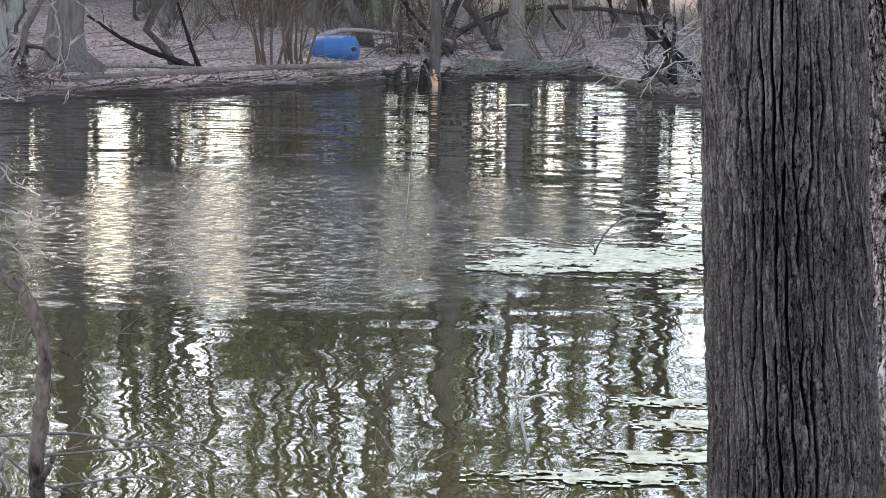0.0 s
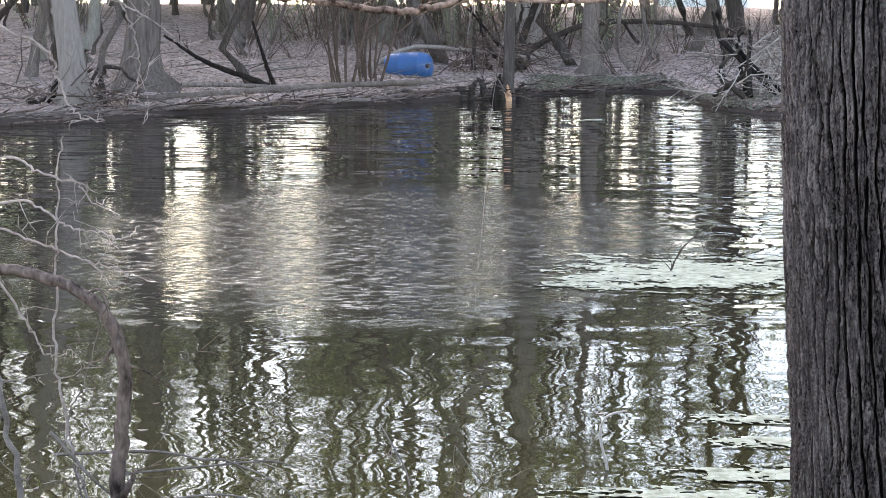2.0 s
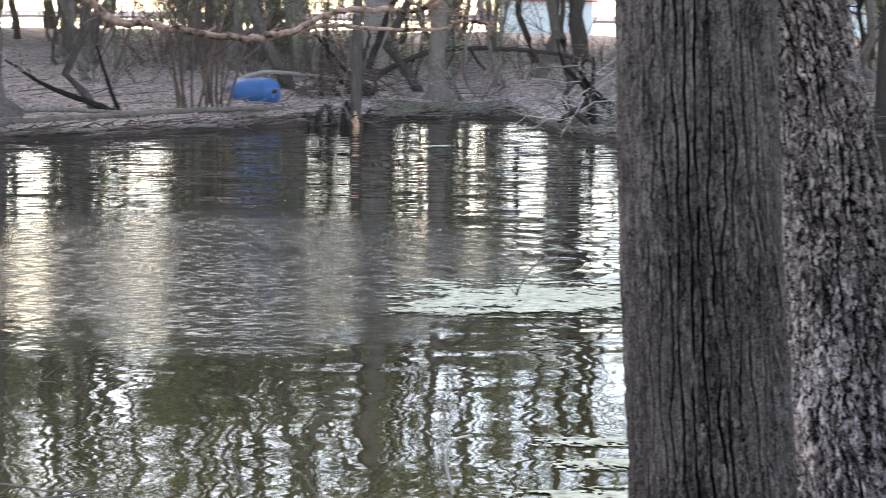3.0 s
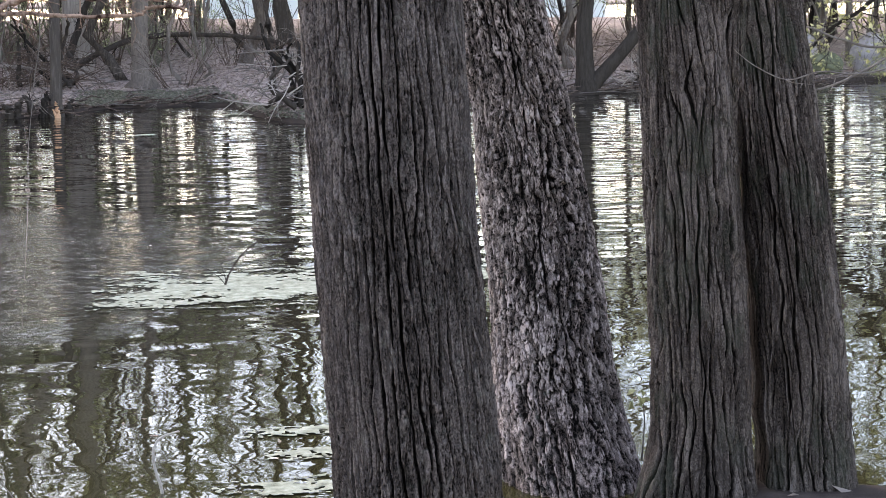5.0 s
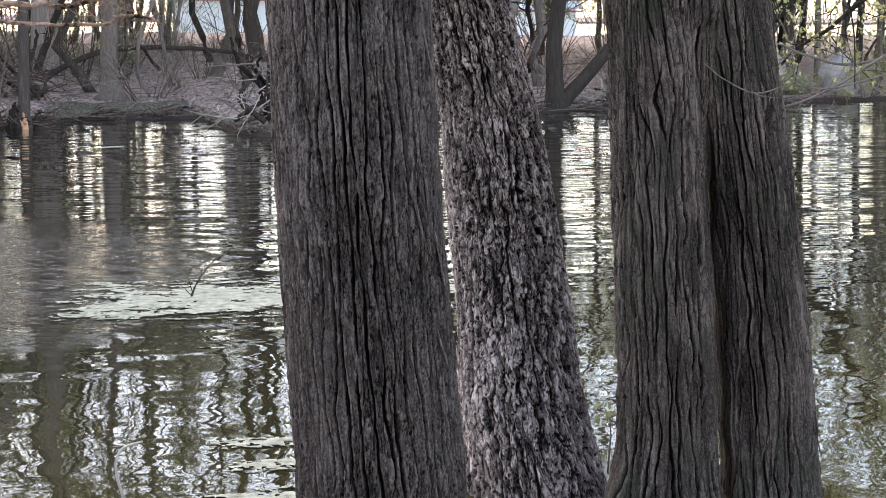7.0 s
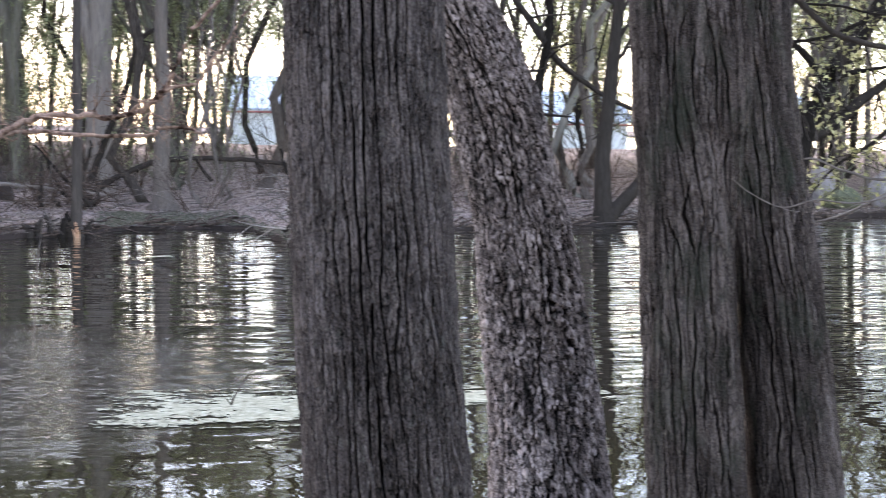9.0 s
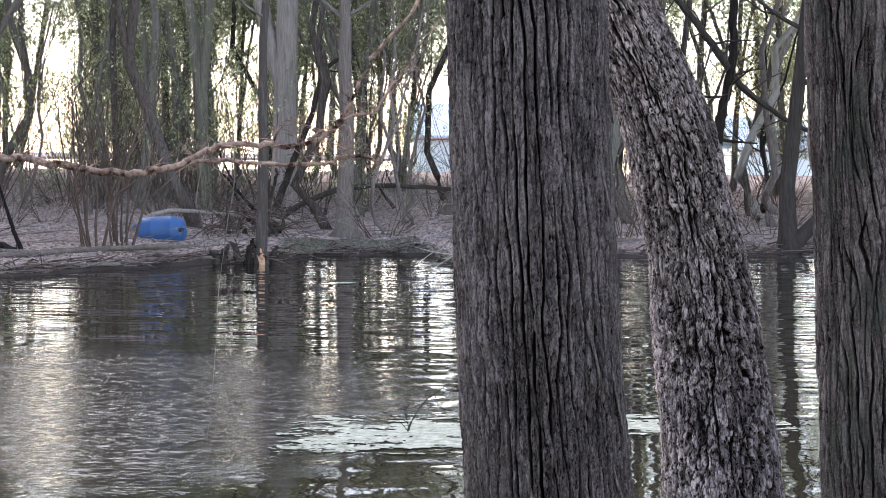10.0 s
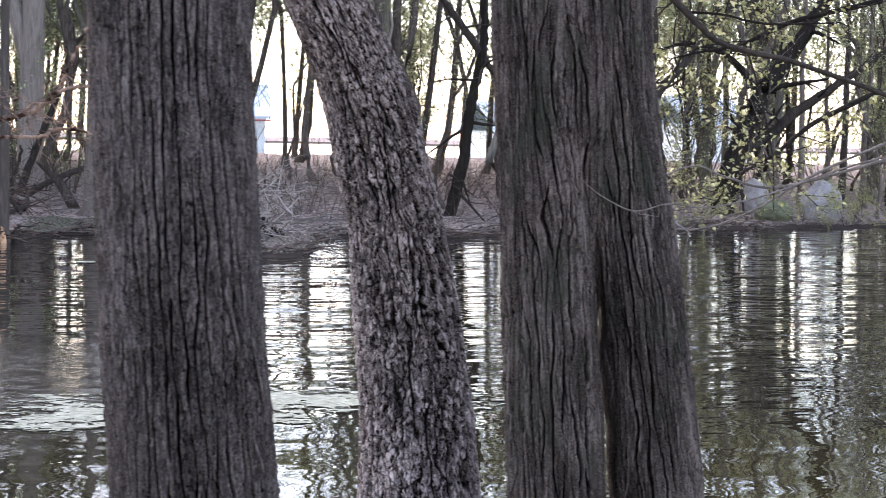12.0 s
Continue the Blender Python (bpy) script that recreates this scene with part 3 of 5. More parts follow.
# ---------------------------------------------------------------- branching
def grow(shape, start, way, length, radius, rng, depth, sides, tips, up=0.15, kids=4, bend=0.12, spread=0.75):
    """One branch and, depth levels on, its side branches."""
    k = (3, 4, 6)[min(depth, 2)]
    pts, p, d = [start], np.array(start, float), np.array(way, float)
    for _ in range(k - 1):
        d = d + rng.normal(size=3) * bend + np.array([0, 0, up * 0.3])
        d /= np.linalg.norm(d)
        p = p + d * length / (k - 1)
        pts.append(p)
    pts = np.array(pts)
    shape.tube(pts, np.linspace(radius, radius * (0.3 if depth else 0.25), k), max(3, sides), depth > 0)
    if depth == 0:
        tips.append(pts)
    if depth > 0:
        for c in range(kids):
            s = rng.uniform(0.25, 0.98)
            at = pts[0] + 0 * d
            f = s * (k - 1)
            i = min(int(f), k - 2)
            at = pts[i] + (pts[i + 1] - pts[i]) * (f - i)
            base = pts[i + 1] - pts[i]
            base /= np.linalg.norm(base)
            side = rng.normal(size=3)
            side -= base * (side @ base)
            side /= np.linalg.norm(side) + 1e-9
            w = base * (1 - spread * 0.4) + side * spread
            w /= np.linalg.norm(w)
            grow(shape, at, w, length * rng.uniform(0.35, 0.6), radius * (1 - 0.7 * s) * 0.6 + 0.002, rng, depth - 1, sides - 1, tips, up, kids, bend * 1.2, spread)


def tree_meshes(name, seed, tall, radius, mat, twig_mat, limbs=16, first=0.3, deep=2, leaves=0, leaf_mat=None, lean=0.0, fork=0.0, flare=0.5, leaf_size=0.07, wander=0.05, kids=4, leaf_from=0.0):
    """Meshes of a bare or budding woodland tree: trunk with its limbs, twigs, leaves."""
    rng = np.random.default_rng(seed)
    trunk, twigs, tips = Shape(), Shape(), []
    k = 16
    zz = np.r_[-0.3, 0.0, 0.25, 0.6, np.linspace(1.2, tall, k - 4)]
    bend = np.cumsum(rng.normal(size=(k, 2)) * wander * np.sqrt(np.clip(np.diff(np.r_[zz[0], zz]), 0.05, None))[:, None], 0)
    pts = np.c_[bend[:, 0] + lean * zz, bend[:, 1], zz]
    rad = radius * np.clip(1 - 0.88 * (np.clip(zz, 0, None) / tall) ** 1.1, 0.06, 1) * (1 + flare * np.exp(-np.clip(zz, 0, None) / 0.22))
    trunk.tube(pts, rad, 10)
    stems = [(pts, rad)]
    if fork:
        i = int(np.searchsorted(zz, fork))
        w = rng.normal(size=2)
        w /= np.linalg.norm(w)
        rise = zz[i:] - zz[i]
        side = np.c_[pts[i:, 0] + w[0] * 0.28 * rise, pts[i:, 1] + w[1] * 0.28 * rise, zz[i:]]
        trunk.tube(side, rad[i:] * 0.75, 8)
        stems.append((side, rad[i:] * 0.75))
    for n in range(limbs):
        sp, sr = stems[n % len(stems)]
        h = first * tall + (tall * 0.97 - first * tall) * (n + rng.uniform(0, 0.9)) / limbs
        i = min(max(int(np.searchsorted(sp[:, 2], h)), 1), len(sp) - 1)
        at, r = sp[i - 1] + (sp[i] - sp[i - 1]) * rng.uniform(0, 1), sr[i]
        turn, rise = rng.uniform(0, 2 * np.pi), rng.uniform(0.35, 1.1)
        way = np.array([np.cos(turn) * np.cos(rise), np.sin(turn) * np.cos(rise), np.sin(rise)])
        length = tall * rng.uniform(0.12, 0.24) * (1.25 - 0.6 * h / tall)
        grow(twigs, at, way, length, max(0.012, r * rng.uniform(0.3, 0.5)), rng, deep, 5, tips, 0.2, kids)
    made = {"trunk": trunk.mesh(name + "_trunk", mat), "crown": twigs.mesh(name + "_crown", twig_mat)}
    if leaves:
        ends = [t for t in tips if t[0][2] > leaf_from] or tips
        pick = rng.integers(0, len(ends), leaves)
        spot = np.array([ends[i][rng.integers(1, len(ends[i]))] for i in pick]) + rng.normal(size=(leaves, 3)) * 0.09
        s = Shape()
        s.leaves(spot, leaf_size, rng)
        made["leaves"] = s.mesh(name + "_leaves", leaf_mat, False)
    return made


def shrub_meshes(name, seed, tall, stems, radius, mat, leaves=0, leaf_mat=None, spread=0.25, deep=2, kids=4, leaf_size=0.05, droop=0.0, joined=False):
    rng = np.random.default_rng(seed)
    made, tips, tangle = {}, [], Shape()
    for n in range(stems):
        s = tangle if joined else Shape()
        turn, out = rng.uniform(0, 2 * np.pi), rng.uniform(0.05, spread)
        foot = np.array([math.cos(turn), math.sin(turn), 0]) * rng.uniform(0.02, 0.3) + np.array([0, 0, -0.08])
        way = np.array([math.cos(turn) * out, math.sin(turn) * out, 1.0])
        grow(s, foot, way / np.linalg.norm(way), tall * rng.uniform(0.5, 1.0), radius * rng.uniform(0.5, 1.2), rng, deep, 5, tips, 0.1 - droop, kids, 0.1, 0.6)
        if not joined:
            made["stem", n] = s.mesh(name + "_stem", mat)
    if joined:
        made["tangle"] = tangle.mesh(name + "_tangle", mat)
    if leaves:
        ends = tips
        pick = rng.integers(0, len(ends), leaves)
        spot = np.array([ends[i][rng.integers(0, len(ends[i]))] for i in pick]) + rng.normal(size=(leaves, 3)) * 0.06
        f = Shape()
        f.leaves(spot, leaf_size, rng)
        made["leaves"] = f.mesh(name + "_leaves", leaf_mat, False)
    return made


def plant(name, meshes, place, label, category, group="", turn=0.0, size=1.0, tilt=(0, 0)):
    ob = empty(name, pose(*place, tilt[0], tilt[1], turn) @ Matrix.Scale(size, 4))
    for key, me in meshes.items():
        if key in ("leaves", "tangle"):
            part("foliage" if key == "leaves" else key, me, ob, kind="stuff")
        else:
            part(key if isinstance(key, str) else key[0], me, ob)
    return tagged(ob, label, category, group)


# ---------------------------------------------------------------- the three stems on the near bank
def crown_over(parent, top, radius, seed, mat, tall=9.0, lean=(0, 0)):
    """The rest of a near tree over the camera's view: bare upper stem and its limbs."""
    rng = np.random.default_rng(seed)
    s, tw, tips = Shape(), Shape(), []
    zz = np.linspace(-0.25, tall, 12)
    pts = np.array(top) + np.c_[lean[0] * zz, lean[1] * zz, zz] + np.r_[np.zeros((2, 3)), rng.normal(size=(10, 3)) * [0.06, 0.06, 0]]
    rad = radius * np.linspace(0.97, 0.15, 12)
    s.tube(pts, rad, 14)
    for n in range(14):
        i = rng.integers(3, 12)
        turn, rise = rng.uniform(0, 2 * np.pi), rng.uniform(0.3, 1.0)
        way = np.array([math.cos(turn) * math.cos(rise), math.sin(turn) * math.cos(rise), math.sin(rise)])
        grow(tw, pts[i], way, rng.uniform(1.6, 3.0), max(0.015, rad[i] * 0.4), rng, 2, 5, tips)
    part("upper_stem", s.mesh("upper_stem", mat), parent)
    part("crown", tw.mesh("crown", TWIG_GREY), parent)


ridged = empty("ridged_bark_tree", pose(0.88, 3.84, level(0.88, 3.84)))
tagged(ridged, "grey trunk with long vertical bark ridges on the near bank", "tree")
base = Vector(ridged.location)


def local(points, origin):
    return [(x - origin[0], y - origin[1], z - origin[2]) for x, y, z in points]


me = bark_stem("trunk", local([(0.90, 3.85, -0.05), (0.88, 3.845, 0.4), (0.868, 3.84, 0.78), (0.842, 3.835, 1.1), (0.802, 3.83, 1.65), (0.78, 3.83, 2.2), (0.745, 3.83, 2.9)], base),
               [0.26, 0.198, 0.189, 0.185, 0.182, 0.176, 0.17], BARK_RIDGED, "ridged", 11, 400, 280, (-0.25 + 0.7, 2.1),
               roots=((0.4, 0.4, 0.12, 0.06), (2.4, 0.5, 0.12, 0.05), (4.4, 0.4, 0.12, 0.06)))
part("trunk", me, ridged)
crown_over(ridged, local([(0.745, 3.83, 2.9)], base)[0], 0.165, 21, BARK_GREY, 10, (-0.04, 0.02))

flaky = empty("flaky_bark_tree", pose(2.204, 7.15, -0.2))
tagged(flaky, "leaning trunk with rough flaking pale grey bark at the water's edge", "tree")
base = Vector(flaky.location)
me = bark_stem("trunk", local([(2.05, 6.2, -0.35), (2.03, 6.36, -0.05), (2.036, 6.74, 0.35), (2.054, 7.05, 0.91), (1.989, 7.15, 1.49), (1.849, 7.2, 2.06), (1.624, 7.22, 2.55), (1.464, 7.25, 2.95)], base),
               [0.33, 0.285, 0.256, 0.238, 0.208, 0.2, 0.185, 0.18], BARK_FLAKY, "flaky", 12, 270, 420, (0.0, 2.85))
part("trunk", me, flaky)
crown_over(flaky, local([(1.464, 7.25, 2.95)], base)[0], 0.18, 22, BARK_GREY, 8, (-0.3, 0.1))

twin = empty("twin_stem_tree", pose(2.6, 5.98, level(2.6, 5.98)))
tagged(twin, "dark twin trunk with shredding bark and a deep cleft", "tree")
base = Vector(twin.location)
CLEFT = [(z - base[2], x - base[0]) for z, x in ((-0.2, 2.614), (0.14, 2.594), (0.63, 2.549), (1.05, 2.509), (1.36, 2.479), (1.66, 2.414), (2.0, 2.394), (2.9, 2.354))]
me = bark_stem("left_stem", local([(2.354, 5.98, -0.1), (2.374, 5.98, 0.25), (2.369, 5.98, 0.6), (2.339, 5.98, 1.04), (2.309, 5.98, 1.5), (2.274, 5.98, 1.95), (2.244, 5.98, 2.4), (2.204, 5.98, 2.8)], base),
               [0.25, 0.19, 0.177, 0.171, 0.163, 0.156, 0.15, 0.15], BARK_STRIPPED, "shred", 13, 250, 250, (0.0, 2.3),
               roots=((3.5, 0.35, 0.14, 0.10), (4.4, 0.4, 0.15, 0.04), (5.3, 0.4, 0.2, 0.03)), cleft=(1, CLEFT))
part("left_stem", me, twin)
me = bark_stem("right_stem", local([(2.804, 6.0, -0.1), (2.794, 6.0, 0.15), (2.749, 6.0, 0.6), (2.701, 6.0, 1.04), (2.629, 6.0, 1.5), (2.564, 6.0, 1.97), (2.524, 6.0, 2.43), (2.474, 6.0, 2.8)], base),
               [0.22, 0.197, 0.188, 0.184, 0.175, 0.16, 0.155, 0.15], BARK_STRIPPED, "shred", 14, 250, 250, (0.0, 2.3),
               roots=((0.2, 0.4, 0.16, 0.04), (4.9, 0.5, 0.15, 0.04)), cleft=(-1, CLEFT))
part("right_stem", me, twin)
me = bark_stem("fused_stem", local([(2.474, 6.06, 1.1), (2.449, 6.0, 1.45), (2.424, 5.97, 1.8), (2.404, 5.965, 2.2), (2.374, 5.97, 2.8)], base),
               [0.05, 0.10, 0.145, 0.155, 0.155], BARK_STRIPPED, "shred", 15, 200, 170, (1.0, 2.3))
part("fused_stem", me, twin)
crown_over(twin, local([(2.204, 5.98, 2.8)], base)[0], 0.16, 23, BARK_DARK, 9, (-0.05, 0.05))
crown_over(twin, local([(2.474, 6.0, 2.8)], base)[0], 0.14, 24, BARK_DARK, 9, (0.09, 0.0))

# loose strips of bark that peel off the near stems
def bark_strips(parent, origin, axis, radii, mat, seed, count, z0, z1, spread=1.1):
    r = np.random.default_rng(seed)
    ctrl = curve_pts(np.c_[np.asarray(axis, float), radii], 80)
    for _ in range(count):
        z, turn, long, wide = r.uniform(z0, z1), 1.5 * np.pi + r.uniform(-spread, spread), r.uniform(0.07, 0.2), r.uniform(0.003, 0.007)
        side = np.array([-math.sin(turn), math.cos(turn), 0])
        out = np.array([math.cos(turn), math.sin(turn), 0])
        rows = []
        for s in np.linspace(0, 1, 6):
            h = z - long * s
            cx, cy, cr = (np.interp(h, ctrl[:, 2], ctrl[:, n]) for n in (0, 1, 3))
            lift = 0.002 + 0.016 * s**2 * r.uniform(0.7, 1.1)
            mid = np.array([cx, cy, h]) + out * (cr + lift) + side * 0.006 * math.sin(5 * s + seed) - np.array(origin)
            w = wide * (0.12 + 0.88 * math.sin(math.pi * min(1, 0.08 + 0.8 * s)) ** 0.7) * r.uniform(0.8, 1.1)
            rows += [mid - side * w, mid + out * 0.002, mid + side * w, mid - out * 0.003]
        q = [(4 * i + j, 4 * i + (j + 1) % 4, 4 * i + 4 + (j + 1) % 4, 4 * i + 4 + j) for i in range(5) for j in range(4)] + [(20, 21, 22, 23)]
        s = Shape()
        s.add(rows, q)
        me = s.mesh("bark_strip", mat)
        me.attributes.new("tone", "FLOAT", "POINT").data.foreach_set("value", np.full(24, r.uniform(0.4, 0.75), np.float32))
        part("bark_strip", me, parent)


bark_strips(ridged, ridged.location, [(0.868, 3.84, 0.7), (0.842, 3.835, 1.1), (0.802, 3.83, 1.65), (0.78, 3.83, 2.3)], [0.189, 0.185, 0.182, 0.175], BARK_RIDGED, 701, 12, 0.9, 2.2)
bark_strips(twin, twin.location, [(2.369, 5.98, 0.2), (2.339, 5.98, 1.04), (2.309, 5.98, 1.5), (2.244, 5.98, 2.5)], [0.19, 0.171, 0.163, 0.15], BARK_STRIPPED, 702, 12, 0.4, 2.3)
bark_strips(twin, twin.location, [(2.794, 6.0, 0.1), (2.701, 6.0, 1.04), (2.629, 6.0, 1.5), (2.524, 6.0, 2.5)], [0.197, 0.184, 0.175, 0.155], BARK_STRIPPED, 703, 20, 0.35, 2.3, 1.4)

# ---------------------------------------------------------------- woodland across the pond
KINDS = []
for n in range(5):
    KINDS.append(tree_meshes("ash", 100 + n, 15 + n, (0.15, 0.10, 0.13, 0.11, 0.15)[n], BARK_GREY if n % 2 else BARK_BROWN, TWIG_GREY, 18, 0.42, 2, (400, 1500, 1100, 1800, 1500)[n], LEAF_GREEN, fork=(2.6, 3.4, 1.2, 2.0, 4.2)[n], wander=0.28, leaf_size=0.065, kids=3))
for n in range(3):
    KINDS.append(tree_meshes("mossy", 120 + n, 14 + n, 0.13, BARK_GREEN, TWIG_OLIVE, 18, 0.38, 2, 2200, LEAF_GREEN, leaf_size=0.06, wander=0.28, fork=(2.2, 3.0, 1.2)[n], kids=3))
DENSE = [tree_meshes("sapling", 140 + n, 7 + n, 0.04, BARK_BROWN, (TWIG_GREY, TWIG_OLIVE, TWIG_OLIVE)[n], 12, 0.1, 2, (400, 900, 1200)[n], LEAF_GREEN, wander=0.19, kids=2, leaf_size=0.055, fork=(0, 1.5, 0.8)[n]) for n in range(3)]
FAR = [tree_meshes("far", 160 + n, 14 + n, 0.105, BARK_GREY if n < 3 else BARK_GREEN, TWIG_GREY, 18, 0.28, 1, (700, 900, 600, 1000)[n], LEAF_GREEN, leaf_size=0.12, leaf_from=3.5, fork=(0, 3, 2, 4)[n], wander=0.1) for n in range(4)]
SHRUBS = [shrub_meshes("shrub", 180 + n, 3.9 + 0.5 * n, 9, 0.017, (TWIG_GREY, TWIG_OLIVE, TWIG_BROWN, TWIG_OLIVE)[n], (300, 1000, 600, 1200)[n], LEAF_GREEN, 0.75, 2, 2, 0.065) for n in range(4)]

rng = random.Random(7)


def tree_at(x, y, meshes, label, size=1.0, turn=0.0, tilt=(0, 0), group="trees across the pond"):
    return plant("tree", meshes, (x, y, level(x, y)), label, "tree", group, turn, size, tilt)


GREY_LABEL = "bare grey-barked woodland tree on the leaf-littered bank"
GREEN_LABEL = "moss-green trunk with young spring leaves on the far bank"
# stems that stand out
big = tree_meshes("big", 201, 17, 0.29, BARK_GREY, TWIG_GREY, 18, 0.42, 2, fork=2.2, flare=0.35)
tree_at(0.45, 37.4, big, "thick forked grey tree standing behind the shore", 1.0, 200)
flared = tree_meshes("flared", 202, 15, 0.28, BARK_BROWN, TWIG_GREY, 17, 0.42, 2, flare=1.1)
tree_at(-5.86, 27.6, flared, "grey tree with a widely flared foot on the bank", 1.0, 30)
tree_at(1.66, 34.3, flared, "grey tree with a widely flared foot on the bank", 0.66, 140)
shore_tree = tree_meshes("shore", 203, 11, 0.10, BARK_PALE, TWIG_GREY, 13, 0.35, 2, lean=0.03, flare=0.6, wander=0.02)
tree_at(0.0, 29.05, shore_tree, "slim pale tree with its foot in the water's edge", 1.0, 0)
mossy = tree_meshes("thick_mossy", 204, 16, 0.17, BARK_GREEN, TWIG_OLIVE, 18, 0.36, 2, 1100, LEAF_GREEN, fork=2.4, wander=0.12, leaf_size=0.06)
tree_at(-1.38, 40.5, mossy, "thick moss-green tree with young leaves", 1.0, 60)
tree_at(-2.78, 40.2, mossy, "thick moss-green tree with young leaves", 0.8, 220)
for x, y, size, turn, kind in ((-6.0, 39.6, 0.8, 10, 0), (1.25, 35.6, 0.75, 70, 2), (2.46, 35.2, 0.45, 150, 1), (-6.85, 29.0, 0.4, 30, 0), (-4.35, 28.9, 0.55, 80, 2),
                               (2.95, 36.2, 0.4, 20, 3), (3.9, 37.5, 0.8, 260, 0), (4.6, 36.5, 1.0, 300, 4), (8.0, 38.0, 0.9, 10, 2), (8.2, 36.0, 0.5, 40, 1), (9.6, 38.5, 0.9, 90, 0), (13.2, 36.5, 0.9, 200, 3)):
    tree_at(x, y, KINDS[kind], GREY_LABEL, size, turn)
pale_lean = tree_meshes("pale_lean", 205, 9, 0.2, BARK_PALE, TWIG_ROSE, 13, 0.2, 2, lean=-0.14, flare=0.5)
tree_at(-6.36, 24.95, pale_lean, "leaning pale tree at the water's edge", 1.0, 0)
straight = tree_meshes("straight", 206, 14, 0.15, BARK_BROWN, TWIG_GREY, 13, 0.45, 2, flare=0.3, wander=0.05)
for x, y, size, turn in ((19.35, 40.0, 0.6, 0), (20.15, 40.2, 0.5, 80), (20.9, 40.8, 0.7, 160), (21.6, 41.0, 0.6, 240)):
    tree_at(x, y, straight, "straight brown-barked tree behind the shore", size, turn)
dark_v = tree_meshes("dark_v", 207, 10, 0.17, BARK_DARK, BARK_DARK, 14, 0.25, 2, lean=0.04, flare=0.5)
tree_at(10.15, 32.45, dark_v, "dark wet tree leaning out of the shallow edge", 1.0, 0)
dark_v_side = tree_meshes("dark_v_side", 208, 6, 0.14, BARK_DARK, BARK_DARK, 10, 0.35, 2, lean=0.85, flare=0.2)
tree_at(10.25, 32.4, dark_v_side, "dark wet tree bent sideways over the shallow edge", 1.0, 0)

# the wood behind: spacing by chance, kept off the stems above, thinned along the OPEN bearings
spots = [(o.location.x, o.location.y) for o in scene.objects if o.name.startswith("tree")]


# bearings (x over y) kept open to the sky, chosen to fit the camera's view
OPEN = ((-0.236, -0.228), (-0.205, -0.18), (-0.142, -0.136), (-0.133, -0.109), (-0.027, -0.020), (-0.012, -0.004), (0.0215, 0.030), (0.034, 0.039), (0.044, 0.049), (0.067, 0.073), (0.088, 0.115),
        (0.13, 0.153), (0.163, 0.19), (0.245, 0.285), (0.322, 0.352), (0.376, 0.402), (0.425, 0.447), (0.472, 0.49), (0.50, 0.519))


# openings cut in the crowns to fit the camera's view: bearings, then slopes from its mirrored eye
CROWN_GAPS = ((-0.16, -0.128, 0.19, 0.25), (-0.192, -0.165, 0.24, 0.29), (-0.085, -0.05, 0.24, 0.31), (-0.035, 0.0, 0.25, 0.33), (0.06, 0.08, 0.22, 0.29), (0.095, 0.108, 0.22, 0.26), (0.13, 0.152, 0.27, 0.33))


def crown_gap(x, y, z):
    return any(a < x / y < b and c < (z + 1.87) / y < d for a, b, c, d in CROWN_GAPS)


def open_to_sky(x, y, pad=0.16):
    return any(a * y - pad < x < b * y + pad for a, b in OPEN)


def spread_over(count, x0, x1, y0, y1, gap, choose, seed):
    r, made = random.Random(seed), 0
    for _ in range(count * 2):
        x, y = r.uniform(x0, x1), r.uniform(y0, y1)
        if (gap > 0.42 and open_to_sky(x, y) and r.random() < {back_tree: 0.75}.get(choose, 0.97)) or y < far_shore(x) + 1.2 or any((x - a) ** 2 + (y - b) ** 2 < gap * gap for a, b in spots):
            continue
        spots.append((x, y))
        choose(x, y, r)
        made += 1
        if made == count:
            break


def middle_tree(x, y, r):
    n = r.choice((0, 1, 2, 3, 4, 5, 6, 7))
    tree_at(x, y, KINDS[n], GREEN_LABEL if n > 4 else GREY_LABEL, r.uniform(0.5, 0.95), r.uniform(0, 360), (r.uniform(-10, 10), r.uniform(-11, 11)))


def thin_tree(x, y, r):
    n = r.choice((0, 1, 2))
    tree_at(x, y, DENSE[n], "thin young tree with fine bare twigs" if n == 0 else "thin young tree with small green leaves", r.uniform(0.6, 1.1), r.uniform(0, 360), (r.uniform(-13, 13), r.uniform(-13, 13)))


DEEP_WOOD = []


def back_tree(x, y, r):
    DEEP_WOOD.append((r.choice((0, 1, 2, 3)), pose(x, y, level(x, y), r.uniform(-8, 8), r.uniform(-8, 8), r.uniform(0, 360)) @ Matrix.Scale(r.uniform(0.7, 1.15), 4)))


